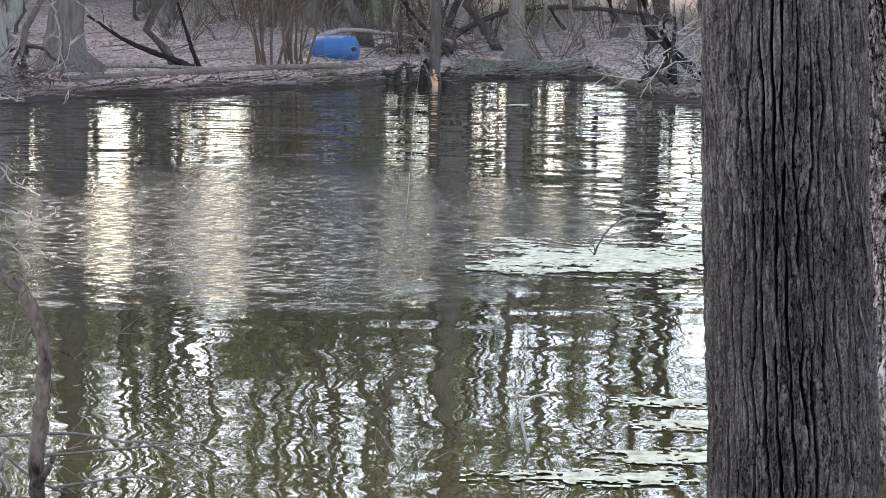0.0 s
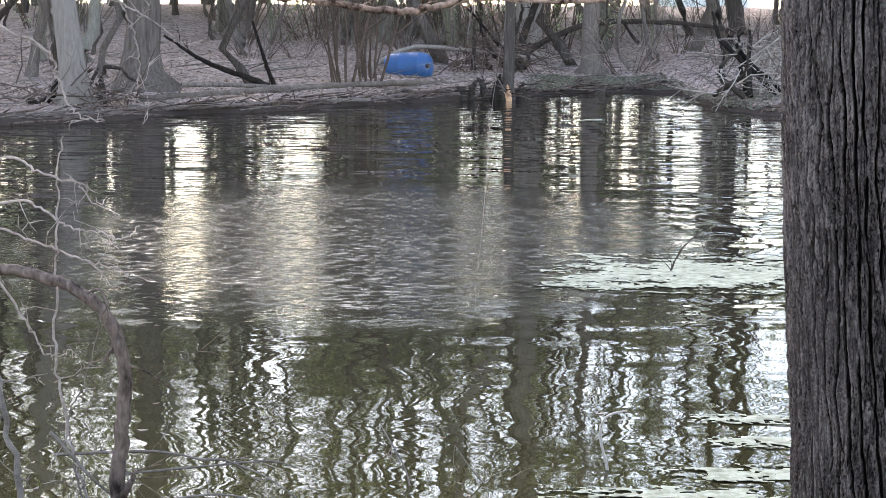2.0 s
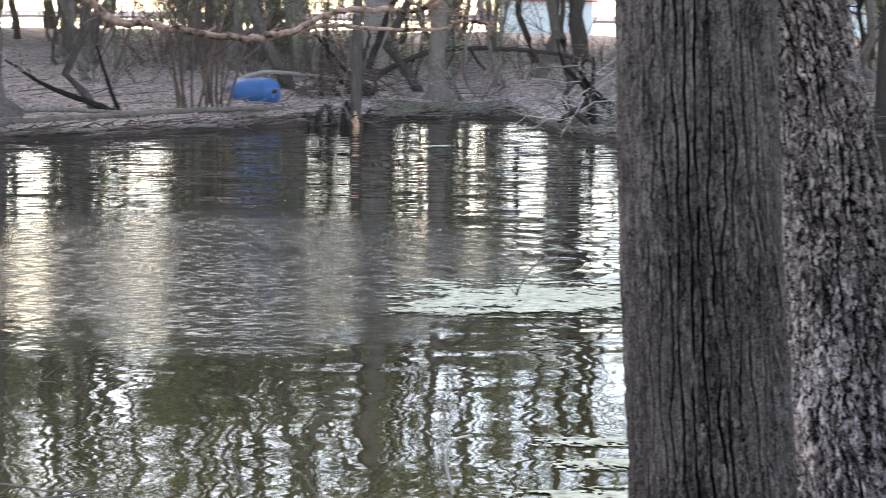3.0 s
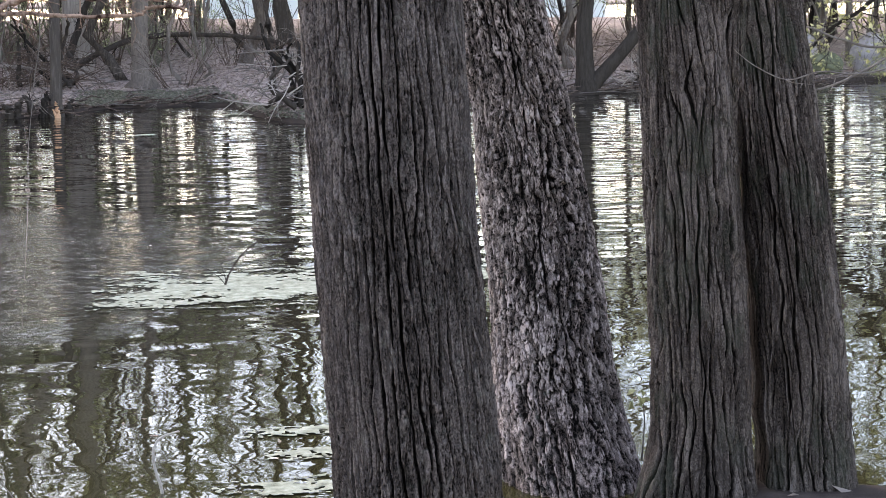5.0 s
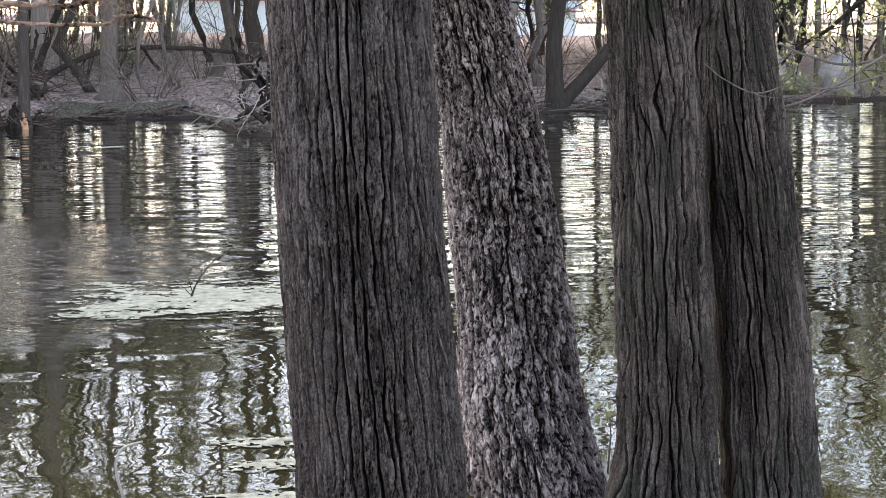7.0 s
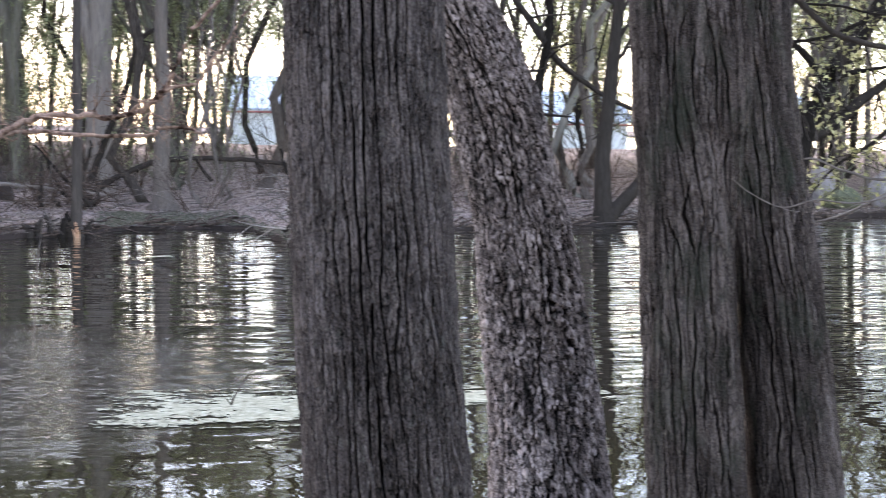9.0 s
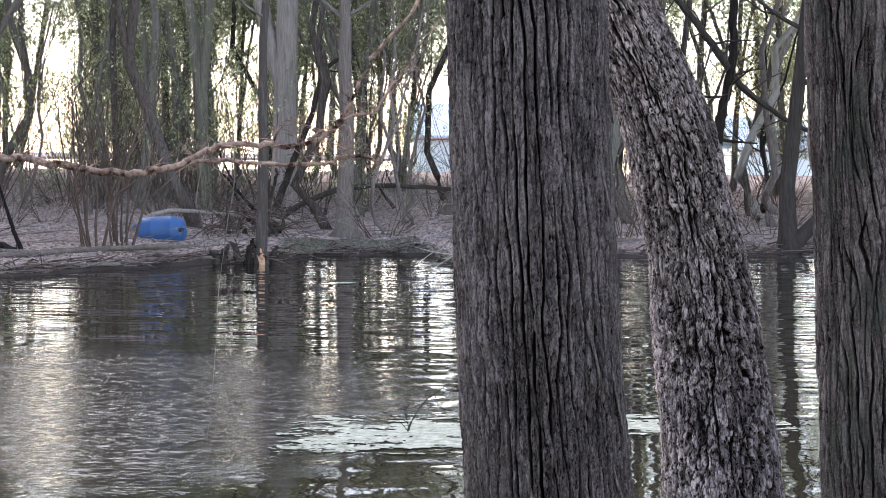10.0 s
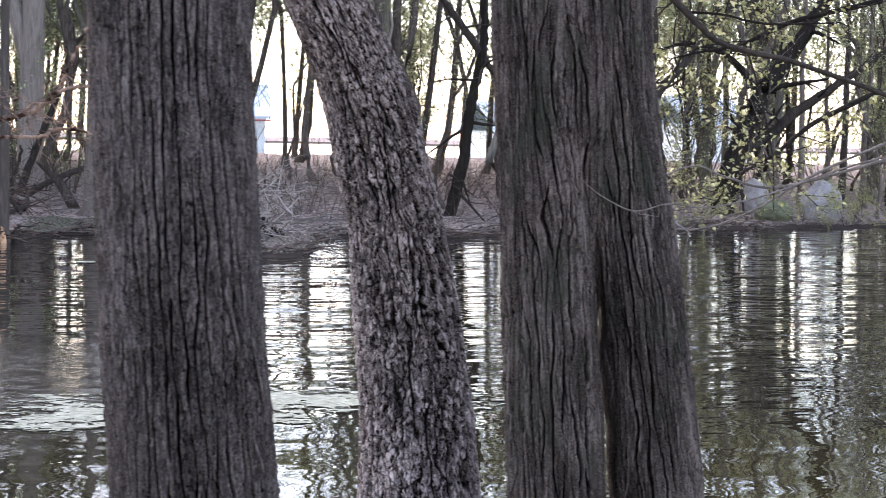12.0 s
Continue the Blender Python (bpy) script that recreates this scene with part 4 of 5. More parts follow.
def join_deep_wood():
    """The trees far back in the wood, which no one could count, as one mesh with three materials."""
    v, f, slot, mats, n = [], [], [], [BARK_GREY, TWIG_GREY, LEAF_GREEN], 0
    for kind, m in DEEP_WOOD:
        turn, off = np.array(m.to_3x3()), np.array(m.translation)
        for k, key in enumerate(("trunk", "crown", "leaves")):
            me = FAR[kind][key]
            co = np.empty(len(me.vertices) * 3, np.float32)
            me.vertices.foreach_get("co", co)
            v.append(co.reshape(-1, 3) @ turn.T + off)
            corners = np.empty(len(me.loops), np.int32)
            me.loops.foreach_get("vertex_index", corners)
            start = np.empty(len(me.polygons), np.int32)
            me.polygons.foreach_get("loop_start", start)
            size = np.diff(np.r_[start, len(corners)])
            quad = corners[start[:, None] + np.minimum(np.arange(4)[None], size[:, None] - 1)]
            f.append(quad + n)
            slot.append(np.full(len(quad), k))
            n += len(me.vertices)
    s = Shape()
    s.v, s.f, s.n = v, f, n
    me = s.mesh("deep_wood", mats[0])
    for m in mats[1:]:
        me.materials.append(m)
    me.polygons.foreach_set("material_index", np.concatenate(slot).astype(np.int32))
    tagged(new("deep_wood", me), "dense distant wood of grey trunks and young leaves", "wood", kind="stuff")


def tall_tree(x, y, r):
    tree_at(x, y, FAR[3], GREEN_LABEL, r.uniform(1.0, 1.3), r.uniform(0, 360), (r.uniform(-3, 3), r.uniform(-3, 3)), "trees deep in the wood")


def shrub_at(x, y, r):
    n = r.choice((0, 1, 2, 3))
    plant("shrub", SHRUBS[n], (x, y, level(x, y)), "bare twiggy shrub among the trees" if n == 0 else "twiggy shrub coming into small green leaf", "shrub", "shrubs under the trees", r.uniform(0, 360), r.uniform(0.7, 1.3))


LOW = [shrub_meshes("low_brush", 190 + n, 1.5, 12, 0.009, (TWIG_BROWN, TWIG_GREY)[n], 0, None, 1.1, 2, 2, droop=0.3, joined=True) for n in range(2)]


def low_brush_at(x, y, r):
    n = r.choice((0, 0, 1))
    plant("low_brush", LOW[n], (x, y, level(x, y)), "low tangle of dead brown stems on the leaf litter" if n == 0 else "low tangle of dead grey stems on the leaf litter", "brush", "low brush under the trees", r.uniform(0, 360), r.uniform(0.6, 1.3))


spread_over(24, -14, 26, 35, 48, 1.1, middle_tree, 1)
spread_over(10, -18, -5, 33, 50, 1.0, middle_tree, 5)
spread_over(4, -16, -5, 38, 52, 1.0, tall_tree, 6)
spread_over(5, -6, -1, 40, 50, 0.9, tall_tree, 12)
spread_over(3, 0, 6, 40, 52, 1.0, tall_tree, 8)
spread_over(34, -13, -2, 38, 54, 0.45, thin_tree, 11)
spread_over(56, -2, 28, 36, 54, 0.45, thin_tree, 2)
spread_over(90, -24, 36, 48, 63, 0.9, back_tree, 3)
spread_over(32, -14, -2, 40, 56, 0.5, shrub_at, 10)
spread_over(22, -6, 2, 37.5, 48, 0.4, shrub_at, 14)
spread_over(60, -2, 29, 38.5, 58, 0.5, shrub_at, 4)
spread_over(14, 8, 30, 38, 52, 0.6, middle_tree, 21)
spread_over(12, 9, 30, 37, 54, 0.45, thin_tree, 22)
spread_over(16, 10, 36, 48, 63, 0.8, back_tree, 23)
spread_over(16, 9, 30, 38.5, 56, 0.45, shrub_at, 24)
spread_over(16, -22, -7, 25, 42, 0.8, middle_tree, 25)
spread_over(22, -20, -8, 25, 40, 0.45, thin_tree, 26)
spread_over(48, -7, 16, 33.5, 43, 0.4, low_brush_at, 9)
spread_over(12, -5.2, 1.8, 40, 50, 0.45, shrub_at, 31)
HIGH = [tree_meshes("high_crown", 170 + n, 18 + n, 0.085, BARK_BROWN, TWIG_OLIVE, 20, 0.46, 2, 2600, LEAF_GREEN, leaf_size=0.18, wander=0.24, kids=3, leaf_from=7.5) for n in range(2)]


def high_tree(x, y, r):
    tree_at(x, y, HIGH[r.choice((0, 1))], "slim tree with a bare trunk and a leafy crown", r.uniform(0.9, 1.1), r.uniform(0, 360), (r.uniform(-8, 8), r.uniform(-9, 9)))


r = random.Random(14)
for n in range(18):
    x, y = -17 + 10 * (n + r.random()) / 18, r.uniform(26, 38)
    if all((x - p) ** 2 + (y - q) ** 2 > 0.25 for p, q in spots) and not ((x < 0 or 0.31 < x / y < 0.36) and open_to_sky(x, y, 0.3)):
        spots.append((x, y))
        high_tree(x, y, r)
r = random.Random(13)
for n in range(74):
    x, y = -9 + 42 * (n + r.random()) / 74, r.uniform(37, 50)
    if all((x - p) ** 2 + (y - q) ** 2 > 0.25 for p, q in spots) and not ((x < 0 or 0.31 < x / y < 0.36) and open_to_sky(x, y, 0.3)):
        spots.append((x, y))
        high_tree(x, y, r)
join_deep_wood()


def thicket(seed, x0, x1, y0, y1, z0, z1, count, twigs, size):
    """Fine twigs and young leaves that veil the sky behind the trees, in clumps, with openings fitted to the camera's
    view.
    """
    r = np.random.default_rng(seed)
    x, y, z = r.uniform(x0, x1, count), r.uniform(y0, y1, count), z0 + (z1 - z0) * r.uniform(0, 1, count)
    clump = lattice_noise((x + 60) / 1.6, z / 1.3 + 9, 64, r) + 0.7 * lattice_noise((x + 60) / 0.55, z / 0.6 + 5, 256, r, 128)
    bare = np.array([1.4 * (1 - smooth(c, 2.4, 6.6)) if c < 6.6 and open_to_sky(a, b) else 0.0 for a, b, c in zip(x, y, z)])
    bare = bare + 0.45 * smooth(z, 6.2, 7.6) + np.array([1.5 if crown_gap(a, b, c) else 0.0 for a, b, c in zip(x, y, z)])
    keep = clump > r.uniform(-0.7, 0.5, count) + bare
    x, y, z = x[keep], y[keep], z[keep]
    s = Shape()
    s.leaves(np.c_[x, y, z + height(x, y)], size, r)
    n = len(x) * 4
    t = Shape()
    for k in r.integers(0, len(x), twigs):
        a, ln = np.array([x[k], y[k], z[k] + level(x[k], y[k])]), r.uniform(0.5, 1.6)
        w = np.array([r.normal(0, 0.5), r.normal(0, 0.3), r.uniform(0.2, 1.0)])
        w *= ln / np.linalg.norm(w)
        t.tube([a - w * 0.5, a + r.normal(size=3) * 0.06, a + w * 0.5], [0.016, 0.011, 0.004], 3)
    leaves = len(s.f[0])
    s.v, s.f = s.v + [np.concatenate(t.v)], s.f + [np.concatenate(t.f) + n]
    me = s.mesh("thicket", LEAF_GREEN, False)
    me.materials.append(TWIG_OLIVE)
    me.polygons.foreach_set("material_index", (np.arange(len(me.polygons)) >= leaves).astype(np.int32))
    tagged(new("thicket", me), "hazy thicket of fine twigs and young leaves behind the trees", "thicket", kind="stuff")


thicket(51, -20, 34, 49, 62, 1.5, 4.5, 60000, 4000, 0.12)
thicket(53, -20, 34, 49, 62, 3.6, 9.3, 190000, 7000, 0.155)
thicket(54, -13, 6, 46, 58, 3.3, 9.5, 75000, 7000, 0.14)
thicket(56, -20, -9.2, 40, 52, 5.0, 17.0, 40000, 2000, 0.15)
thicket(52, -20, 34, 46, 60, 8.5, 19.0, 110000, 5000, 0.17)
# unseen trees added round the sides and behind the camera to block sky light
for n, (x, y) in enumerate(((-9, 3), (-7, -3), (-3, -7), (1, -9), (4.5, -6), (8, -3), (10, 2.5), (13, 0), (-13, 0), (-5.5, -13), (6, -13), (0, -17), (12, -9), (-12, -8), (17, 3), (-17, 4))):
    tree_at(x, y, FAR[n % 4], GREEN_LABEL if n % 4 == 3 else GREY_LABEL, 1.0, 50 * n, (0, 0), "trees on the near bank")
# ---------------------------------------------------------------- blue drum
def build_drum():
    drum = empty("plastic_drum", pose(-1.84, 32.25, level(-1.84, 32.25) + 0.14, 0, -2, -5))
    tagged(drum, "blue plastic drum lying on its side, half sunk in leaves", "drum")
    prof = [(-0.455, 0.0), (-0.45, 0.08), (-0.435, 0.145), (-0.405, 0.192), (-0.365, 0.226), (-0.315, 0.25), (-0.25, 0.264), (-0.2, 0.272), (-0.18, 0.279), (-0.16, 0.273), (0, 0.276),
            (0.16, 0.273), (0.18, 0.279), (0.2, 0.272), (0.26, 0.268), (0.33, 0.258), (0.375, 0.243), (0.41, 0.218), (0.43, 0.195), (0.452, 0.192), (0.452, 0.178), (0.43, 0.172), (0.43, 0.0)]
    prof = [(-x, r) for x, r in reversed(prof)]
    k, s = 40, Shape()
    th = np.arange(k) * 2 * np.pi / k
    v = np.array([(x, r * np.cos(a), r * np.sin(a)) for x, r in prof for a in th])
    i, j = np.meshgrid(np.arange(len(prof) - 1), np.arange(k), indexing="ij")
    s.add(v, np.stack([i * k + j, (i + 1) * k + j, (i + 1) * k + (j + 1) % k, i * k + (j + 1) % k], -1).reshape(-1, 4))
    part("body", s.mesh("drum_body", BLUE_PLASTIC), drum)
    for y, z, r, mat, name in ((-0.10, 0.09, 0.035, BLUE_PLASTIC, "bung"), (0.10, -0.05, 0.035, BLUE_PLASTIC, "bung")):
        b = Shape()
        b.tube([(-0.425, y, z), (-0.45, y, z)], [r, r * 0.9], 14)
        part(name, b.mesh(name, mat), drum)
    # a near-black lump stands for the shade inside the hole; none is cut
    h = Shape()
    h.tube([(0.33, -0.235, 0.02), (0.375, -0.215, 0.02), (0.41, -0.185, 0.02)], [0.02, 0.052, 0.035], 12)
    part("hole", h.mesh("drum_hole", HOLE_SHADE), drum, "dark piece painted as the shade inside a broken hole near the rim")


build_drum()


# ---------------------------------------------------------------- single limbs, logs and twigs
def limb(name, label, category, runs, mat, seed, sides=7, twigs=0, twig_len=0.3, parts=("stem", "fork", "fork", "fork"), rough=0.01, twig_mat=None, group="", leaves=0, leaf_mat=None, leaf_size=0.03, crook=0.12):
    """A fallen or hanging limb. runs: (control points, radius at the start, at the end)."""
    r = np.random.default_rng(seed)
    origin = Vector(runs[0][0][0])
    ob = empty(name, Matrix.Translation(origin))
    tagged(ob, label, category, group)
    for (ctrl, r0, r1), pname in zip(runs, parts):
        k = 6 * len(ctrl)
        pts = wobble(curve_pts(local(ctrl, origin), k), rough * r0 * 8, r)
        rad = np.linspace(r0, r1, k) * r.uniform(0.92, 1.08, k)
        s = Shape()
        s.tube(pts, rad, sides)
        st = part(pname, s.mesh(pname, mat), ob)
        if twigs:
            t, tips = Shape(), []
            for _ in range(twigs):
                i = r.integers(1, k)
                way = r.normal(size=3)
                grow(t, pts[i], way / np.linalg.norm(way), twig_len * r.uniform(0.4, 1.2), max(0.0018, rad[i] * 0.35), r, 1, 4, tips, -0.1, 2, crook)
            part("twig_spray", t.mesh("twig_spray", twig_mat or mat), st, kind="stuff")
            if leaves:
                f = Shape()
                at = [tips[i][r.integers(0, len(tips[i]))] for i in r.integers(0, len(tips), leaves)]
                f.leaves(np.array(at) + r.normal(size=(leaves, 3)) * 0.03, leaf_size, r)
                part("foliage", f.mesh("foliage", leaf_mat, False), st, kind="stuff")
    return ob


# long reddish limb that hangs over the pond from a tree out at the side
limb("hanging_limb", "long peeled reddish limb hanging low over the pond", "branch",
     [([(-5.6, 9.3, 5.4), (-3.6, 9.6, 3.9), (-2.0, 9.9, 2.4), (-1.4, 10, 1.87), (-1.196, 10, 1.818), (-0.976, 10, 1.781), (-0.602, 10, 1.73), (-0.469, 10, 1.753), (-0.296, 10, 1.794), (-0.127, 10, 1.879), (-0.024, 10, 1.903), (0.182, 10, 1.902), (0.351, 10, 1.897), (0.493, 10, 1.938), (0.597, 10, 2.043), (0.665, 10, 2.148), (0.803, 10, 2.417), (0.991, 10, 2.647), (1.35, 10.1, 3.2)], 0.027, 0.009),
      ([(-0.245, 10, 1.8), (-0.126, 9.98, 1.811), (0.183, 9.97, 1.798), (0.53, 9.96, 1.795), (0.598, 9.95, 1.838), (0.702, 9.95, 1.845), (0.771, 9.95, 1.83), (0.84, 9.95, 1.798)], 0.014, 0.006),
      ([(0.58, 10, 2.03), (0.701, 10, 2.08), (0.805, 10, 2.098), (0.889, 10, 2.223), (0.977, 10, 2.322), (1.048, 10, 2.453), (1.2, 10, 2.65)], 0.012, 0.004),
      ([(0.40, 10, 1.9), (0.5, 9.98, 1.99), (0.55, 9.97, 1.93), (0.66, 9.97, 1.87)], 0.007, 0.003)], WOOD_RED, 31, 9, 34, 0.2, rough=0.034)
limb("dangling_twig", "thin brown twig hanging from the reddish limb to the water", "twig",
     [([(0.0, 9.98, 1.9), (0.002, 9.93, 1.666), (-0.033, 9.9, 1.469), (-0.045, 9.9, 1.366), (-0.084, 9.9, 1.063), (-0.097, 9.9, 0.794), (-0.122, 9.9, 0.47), (-0.155, 9.9, 0.144), (-0.155, 9.9, 0.02)], 0.0035, 0.001),
      ([(-0.045, 9.9, 1.37), (0.0, 9.88, 1.3), (0.06, 9.88, 1.24)], 0.003, 0.0015)], TWIG_GREY, 35, 5, 3, 0.12, ("stem", "fork"))
limb("dangling_twig", "short brown twig hanging from the reddish limb", "twig",
     [([(-0.16, 9.98, 1.86), (-0.211, 9.93, 1.6), (-0.179, 9.9, 1.472), (-0.173, 9.9, 1.376), (-0.15, 9.9, 1.28)], 0.0035, 0.0012)], TWIG_GREY, 36, 5, 3, 0.12, ("stem",))
tree_at(-5.9, 9.2, tree_meshes("side_tree", 209, 11, 0.16, BARK_GREY, TWIG_GREY, 12, 0.4, 2), "grey tree standing in the shallow water beside the bank", 1.0, 0, group="trees on the near bank")

# bent sapling and brambles at the near edge
limb("bent_sapling", "bent-over brown sapling with a bleached broken stub", "sapling",
     [([(-1.35, 5.92, -0.1), (-1.355, 5.92, 0.12), (-1.33, 5.91, 0.34), (-1.315, 5.9, 0.55), (-1.36, 5.9, 0.71), (-1.455, 5.9, 0.81), (-1.57, 5.9, 0.86), (-1.75, 5.9, 0.89), (-2.2, 5.8, 0.86)], 0.029, 0.018),
      ([(-1.31, 5.9, 0.56), (-1.22, 5.88, 0.53), (-1.13, 5.87, 0.47)], 0.005, 0.002),
      ([(-1.36, 5.89, 0.04), (-1.31, 5.86, 0.11), (-1.27, 5.84, 0.19)], 0.018, 0.008),
      ([(-1.45, 5.9, 0.81), (-1.38, 5.85, 0.83), (-1.33, 5.8, 0.75)], 0.006, 0.002)], SAPLING_BARK, 32, 10, 2, 0.25, ("stem", "shoot", "stub", "shoot"))
for n, (ctrl, r0) in enumerate((([(-1.46, 6, -0.05), (-1.517, 6, 0.155), (-1.551, 6, 0.28), (-1.58, 6, 0.504), (-1.582, 6, 0.713), (-1.577, 6, 0.917), (-1.562, 6, 1.078), (-1.561, 6, 1.213), (-1.535, 6, 1.352)], 0.0065),
                                ([(-2.1, 6, 1.2), (-1.748, 6, 1.276), (-1.63, 6, 1.228), (-1.523, 6, 1.197), (-1.476, 6, 1.176), (-1.431, 6, 1.12), (-1.34, 6, 1.075)], 0.0055),
                                ([(-2.1, 6, 1.05), (-1.733, 6, 1.121), (-1.634, 6, 1.102), (-1.543, 6, 1.04), (-1.476, 6, 1.019), (-1.404, 6, 1.012), (-1.336, 6, 0.99), (-1.271, 6, 1.037)], 0.0055),
                                ([(-2.1, 6, 1.1), (-1.756, 6, 1.016), (-1.637, 6, 0.977), (-1.53, 6, 0.932), (-1.448, 6, 0.902), (-1.358, 6, 0.887), (-1.319, 6, 0.859), (-1.251, 6, 0.844)], 0.005),
                                ([(-1.62, 5.7, 0.0), (-1.66, 5.7, 0.3), (-1.75, 5.75, 0.62), (-1.9, 5.8, 0.95)], 0.014),
                                ([(-1.95, 6, 1.1), (-1.724, 6, 0.753), (-1.657, 6, 0.631), (-1.632, 6, 0.58), (-1.602, 6, 0.568), (-1.548, 6, 0.566)], 0.005),
                                ([(-1.9, 6, 2.2), (-1.55, 6, 2.0), (-1.338, 6, 1.83), (-1.29, 6, 1.753), (-1.266, 6, 1.675), (-1.26, 6, 1.577), (-1.273, 6, 1.518)], 0.0045),
                                ([(-1.9, 6.1, 2.1), (-1.396, 6.1, 1.849), (-1.309, 6.1, 1.795), (-1.222, 6.1, 1.75), (-1.16, 6.1, 1.696), (-1.125, 6.1, 1.669)], 0.0045),
                                ([(-2.0, 6, 1.85), (-1.617, 6, 1.672), (-1.569, 6, 1.614), (-1.541, 6, 1.555), (-1.52, 6, 1.477), (-1.476, 6, 1.422), (-1.387, 6, 1.409)], 0.006),
                                ([(-1.5, 6.05, -0.05), (-1.56, 6.05, 0.3), (-1.5, 6.05, 0.45), (-1.42, 6.05, 0.72)], 0.0045))):
    limb("bramble", "thin crooked brown bramble stem with fine side twigs", "bramble", [(ctrl, r0, r0 * 0.4)], TWIG_ROSE if n not in (4, 9) else TWIG_GREY, 40 + n, 6, 5, 0.15, ("stem",), 0.1, group="brambles at the near edge", crook=0.4)
for n, (ctrl, r0) in enumerate((([(-1.6, 6, 0.2), (-1.287, 6, 0.217), (-1.169, 6, 0.21), (-1.058, 6, 0.189), (-0.986, 6, 0.188), (-0.901, 6, 0.158), (-0.806, 6, 0.111), (-0.6, 6, -0.05)], 0.006),
                                ([(-1.4, 6.1, 0.1), (-1.1, 6.15, 0.12), (-0.85, 6.2, 0.13), (-0.75, 6.25, 0.09)], 0.006),
                                ([(-1.3, 6.0, 0.02), (-1.0, 6.0, 0.06), (-0.8, 6.05, 0.0)], 0.006),
                                ([(-1.6, 5.95, 0.3), (-1.4, 5.95, 0.08), (-1.2, 6.0, -0.03)], 0.007),
                                ([(-0.32, 6.3, -0.05), (-0.36, 6.4, 0.06), (-0.46, 6.5, 0.2)], 0.005),
                                ([(-0.02, 6.4, -0.04), (-0.1, 6.4, 0.05), (-0.17, 6.5, 0.12)], 0.004))):
    limb("fallen_twig", "thin grey fallen twig lying in the shallow water", "twig", [(ctrl, r0, r0 * 0.4)], TWIG_GREY, 60 + n, 5, 4, 0.22, ("stem",), group="fallen twigs at the near edge")
limb("bleached_twig", "crooked bleached twig sticking out of the water", "twig", [([(0.44, 6.6, -0.06), (0.425, 6.6, 0.02), (0.4, 6.6, 0.12), (0.405, 6.6, 0.19), (0.44, 6.6, 0.225), (0.50, 6.6, 0.24)], 0.008, 0.004)], TWIG_PALE, 70, 6, 0, 0, ("stem",))
limb("dark_twig", "dark dead twig standing in the pond scum", "twig", [([(1.1, 11.4, -0.05), (1.16, 11.4, 0.1), (1.25, 11.4, 0.22), (1.4, 11.4, 0.33)], 0.009, 0.003)], BARK_DARK, 71, 5, 5, 0.25, ("stem",))
limb("bare_twig", "thin pale twig reaching across the twin trunk", "twig", [([(2.26, 5.4, 1.7), (2.33, 5.4, 1.65), (2.44, 5.4, 1.605), (2.56, 5.4, 1.63), (2.7, 5.4, 1.62), (2.95, 5.5, 1.66), (3.4, 5.5, 1.8), (4.0, 5.4, 1.9)], 0.0016, 0.004)], TWIG_GREY, 72, 5, 2, 0.15, ("stem",))
limb("drooping_branch", "bare dark branch drooping across from a tree at the side", "branch",
     [([(3.1, 8, 3.6), (3.3, 8, 3.0), (3.49, 8, 2.62), (3.61, 8, 2.49), (3.78, 8, 2.35), (3.99, 8, 2.29), (4.29, 8, 2.23), (5.2, 8, 1.95)], 0.022, 0.012),
      ([(3.62, 8, 2.48), (3.8, 7.95, 2.47), (4.0, 7.9, 2.43), (4.4, 7.9, 2.45)], 0.007, 0.004),
      ([(3.95, 8, 2.3), (4.02, 8, 2.1), (4.1, 8, 1.8), (4.12, 8, 1.5)], 0.006, 0.003)], BARK_DARK, 73, 7, 5, 0.35)
for n, ctrl in enumerate(([(3.5, 8.2, 1.42), (3.8, 8.2, 1.4), (4.1, 8.2, 1.5), (4.5, 8.2, 1.72), (5.2, 8.2, 2.0)], [(3.55, 8.3, 1.62), (3.8, 8.3, 1.72), (4.0, 8.3, 1.66), (4.3, 8.3, 1.62), (5.0, 8.3, 1.8)])):
    limb("drooping_twig", "thin grey twig drooping low over the pond", "twig", [(ctrl, 0.004, 0.009)], TWIG_GREY, 74 + n, 6, 6, 0.3, ("stem",), group="twigs over the water")

# young leaves on branches that reach over the water from the side
for n, ctrl in enumerate(([(6.76, 12, 2.95), (6.03, 12, 2.76), (5.63, 12, 2.58), (5.28, 12, 2.51), (5.08, 12, 2.46)],
                          [(6.78, 12, 2.27), (6.24, 12, 2.01), (5.93, 12, 1.77), (5.67, 12, 1.62), (5.47, 12, 1.41)],
                          [(6.83, 12, 3.42), (6.20, 12, 3.06), (5.76, 12, 2.92), (5.40, 12, 2.82)])):
    limb("leafy_branch", "dark branch with small yellow-green spring leaves over the pond", "branch", [(ctrl, 0.024, 0.006)], BARK_DARK, 761 + n, 6, 26, 0.5, ("stem",), group="leafy branches over the water", leaves=420, leaf_mat=LEAF_YELLOW, leaf_size=0.045)

limb("surface_root", "dark thin root arching away from the twin trunk", "root", [([(2.27, 5.93, 0.32), (2.235, 5.9, 0.2), (2.19, 5.88, 0.12), (2.13, 5.86, 0.06), (2.05, 5.85, 0.03)], 0.012, 0.007)], BARK_DARK, 78, 6, 0, 0, ("stem",))

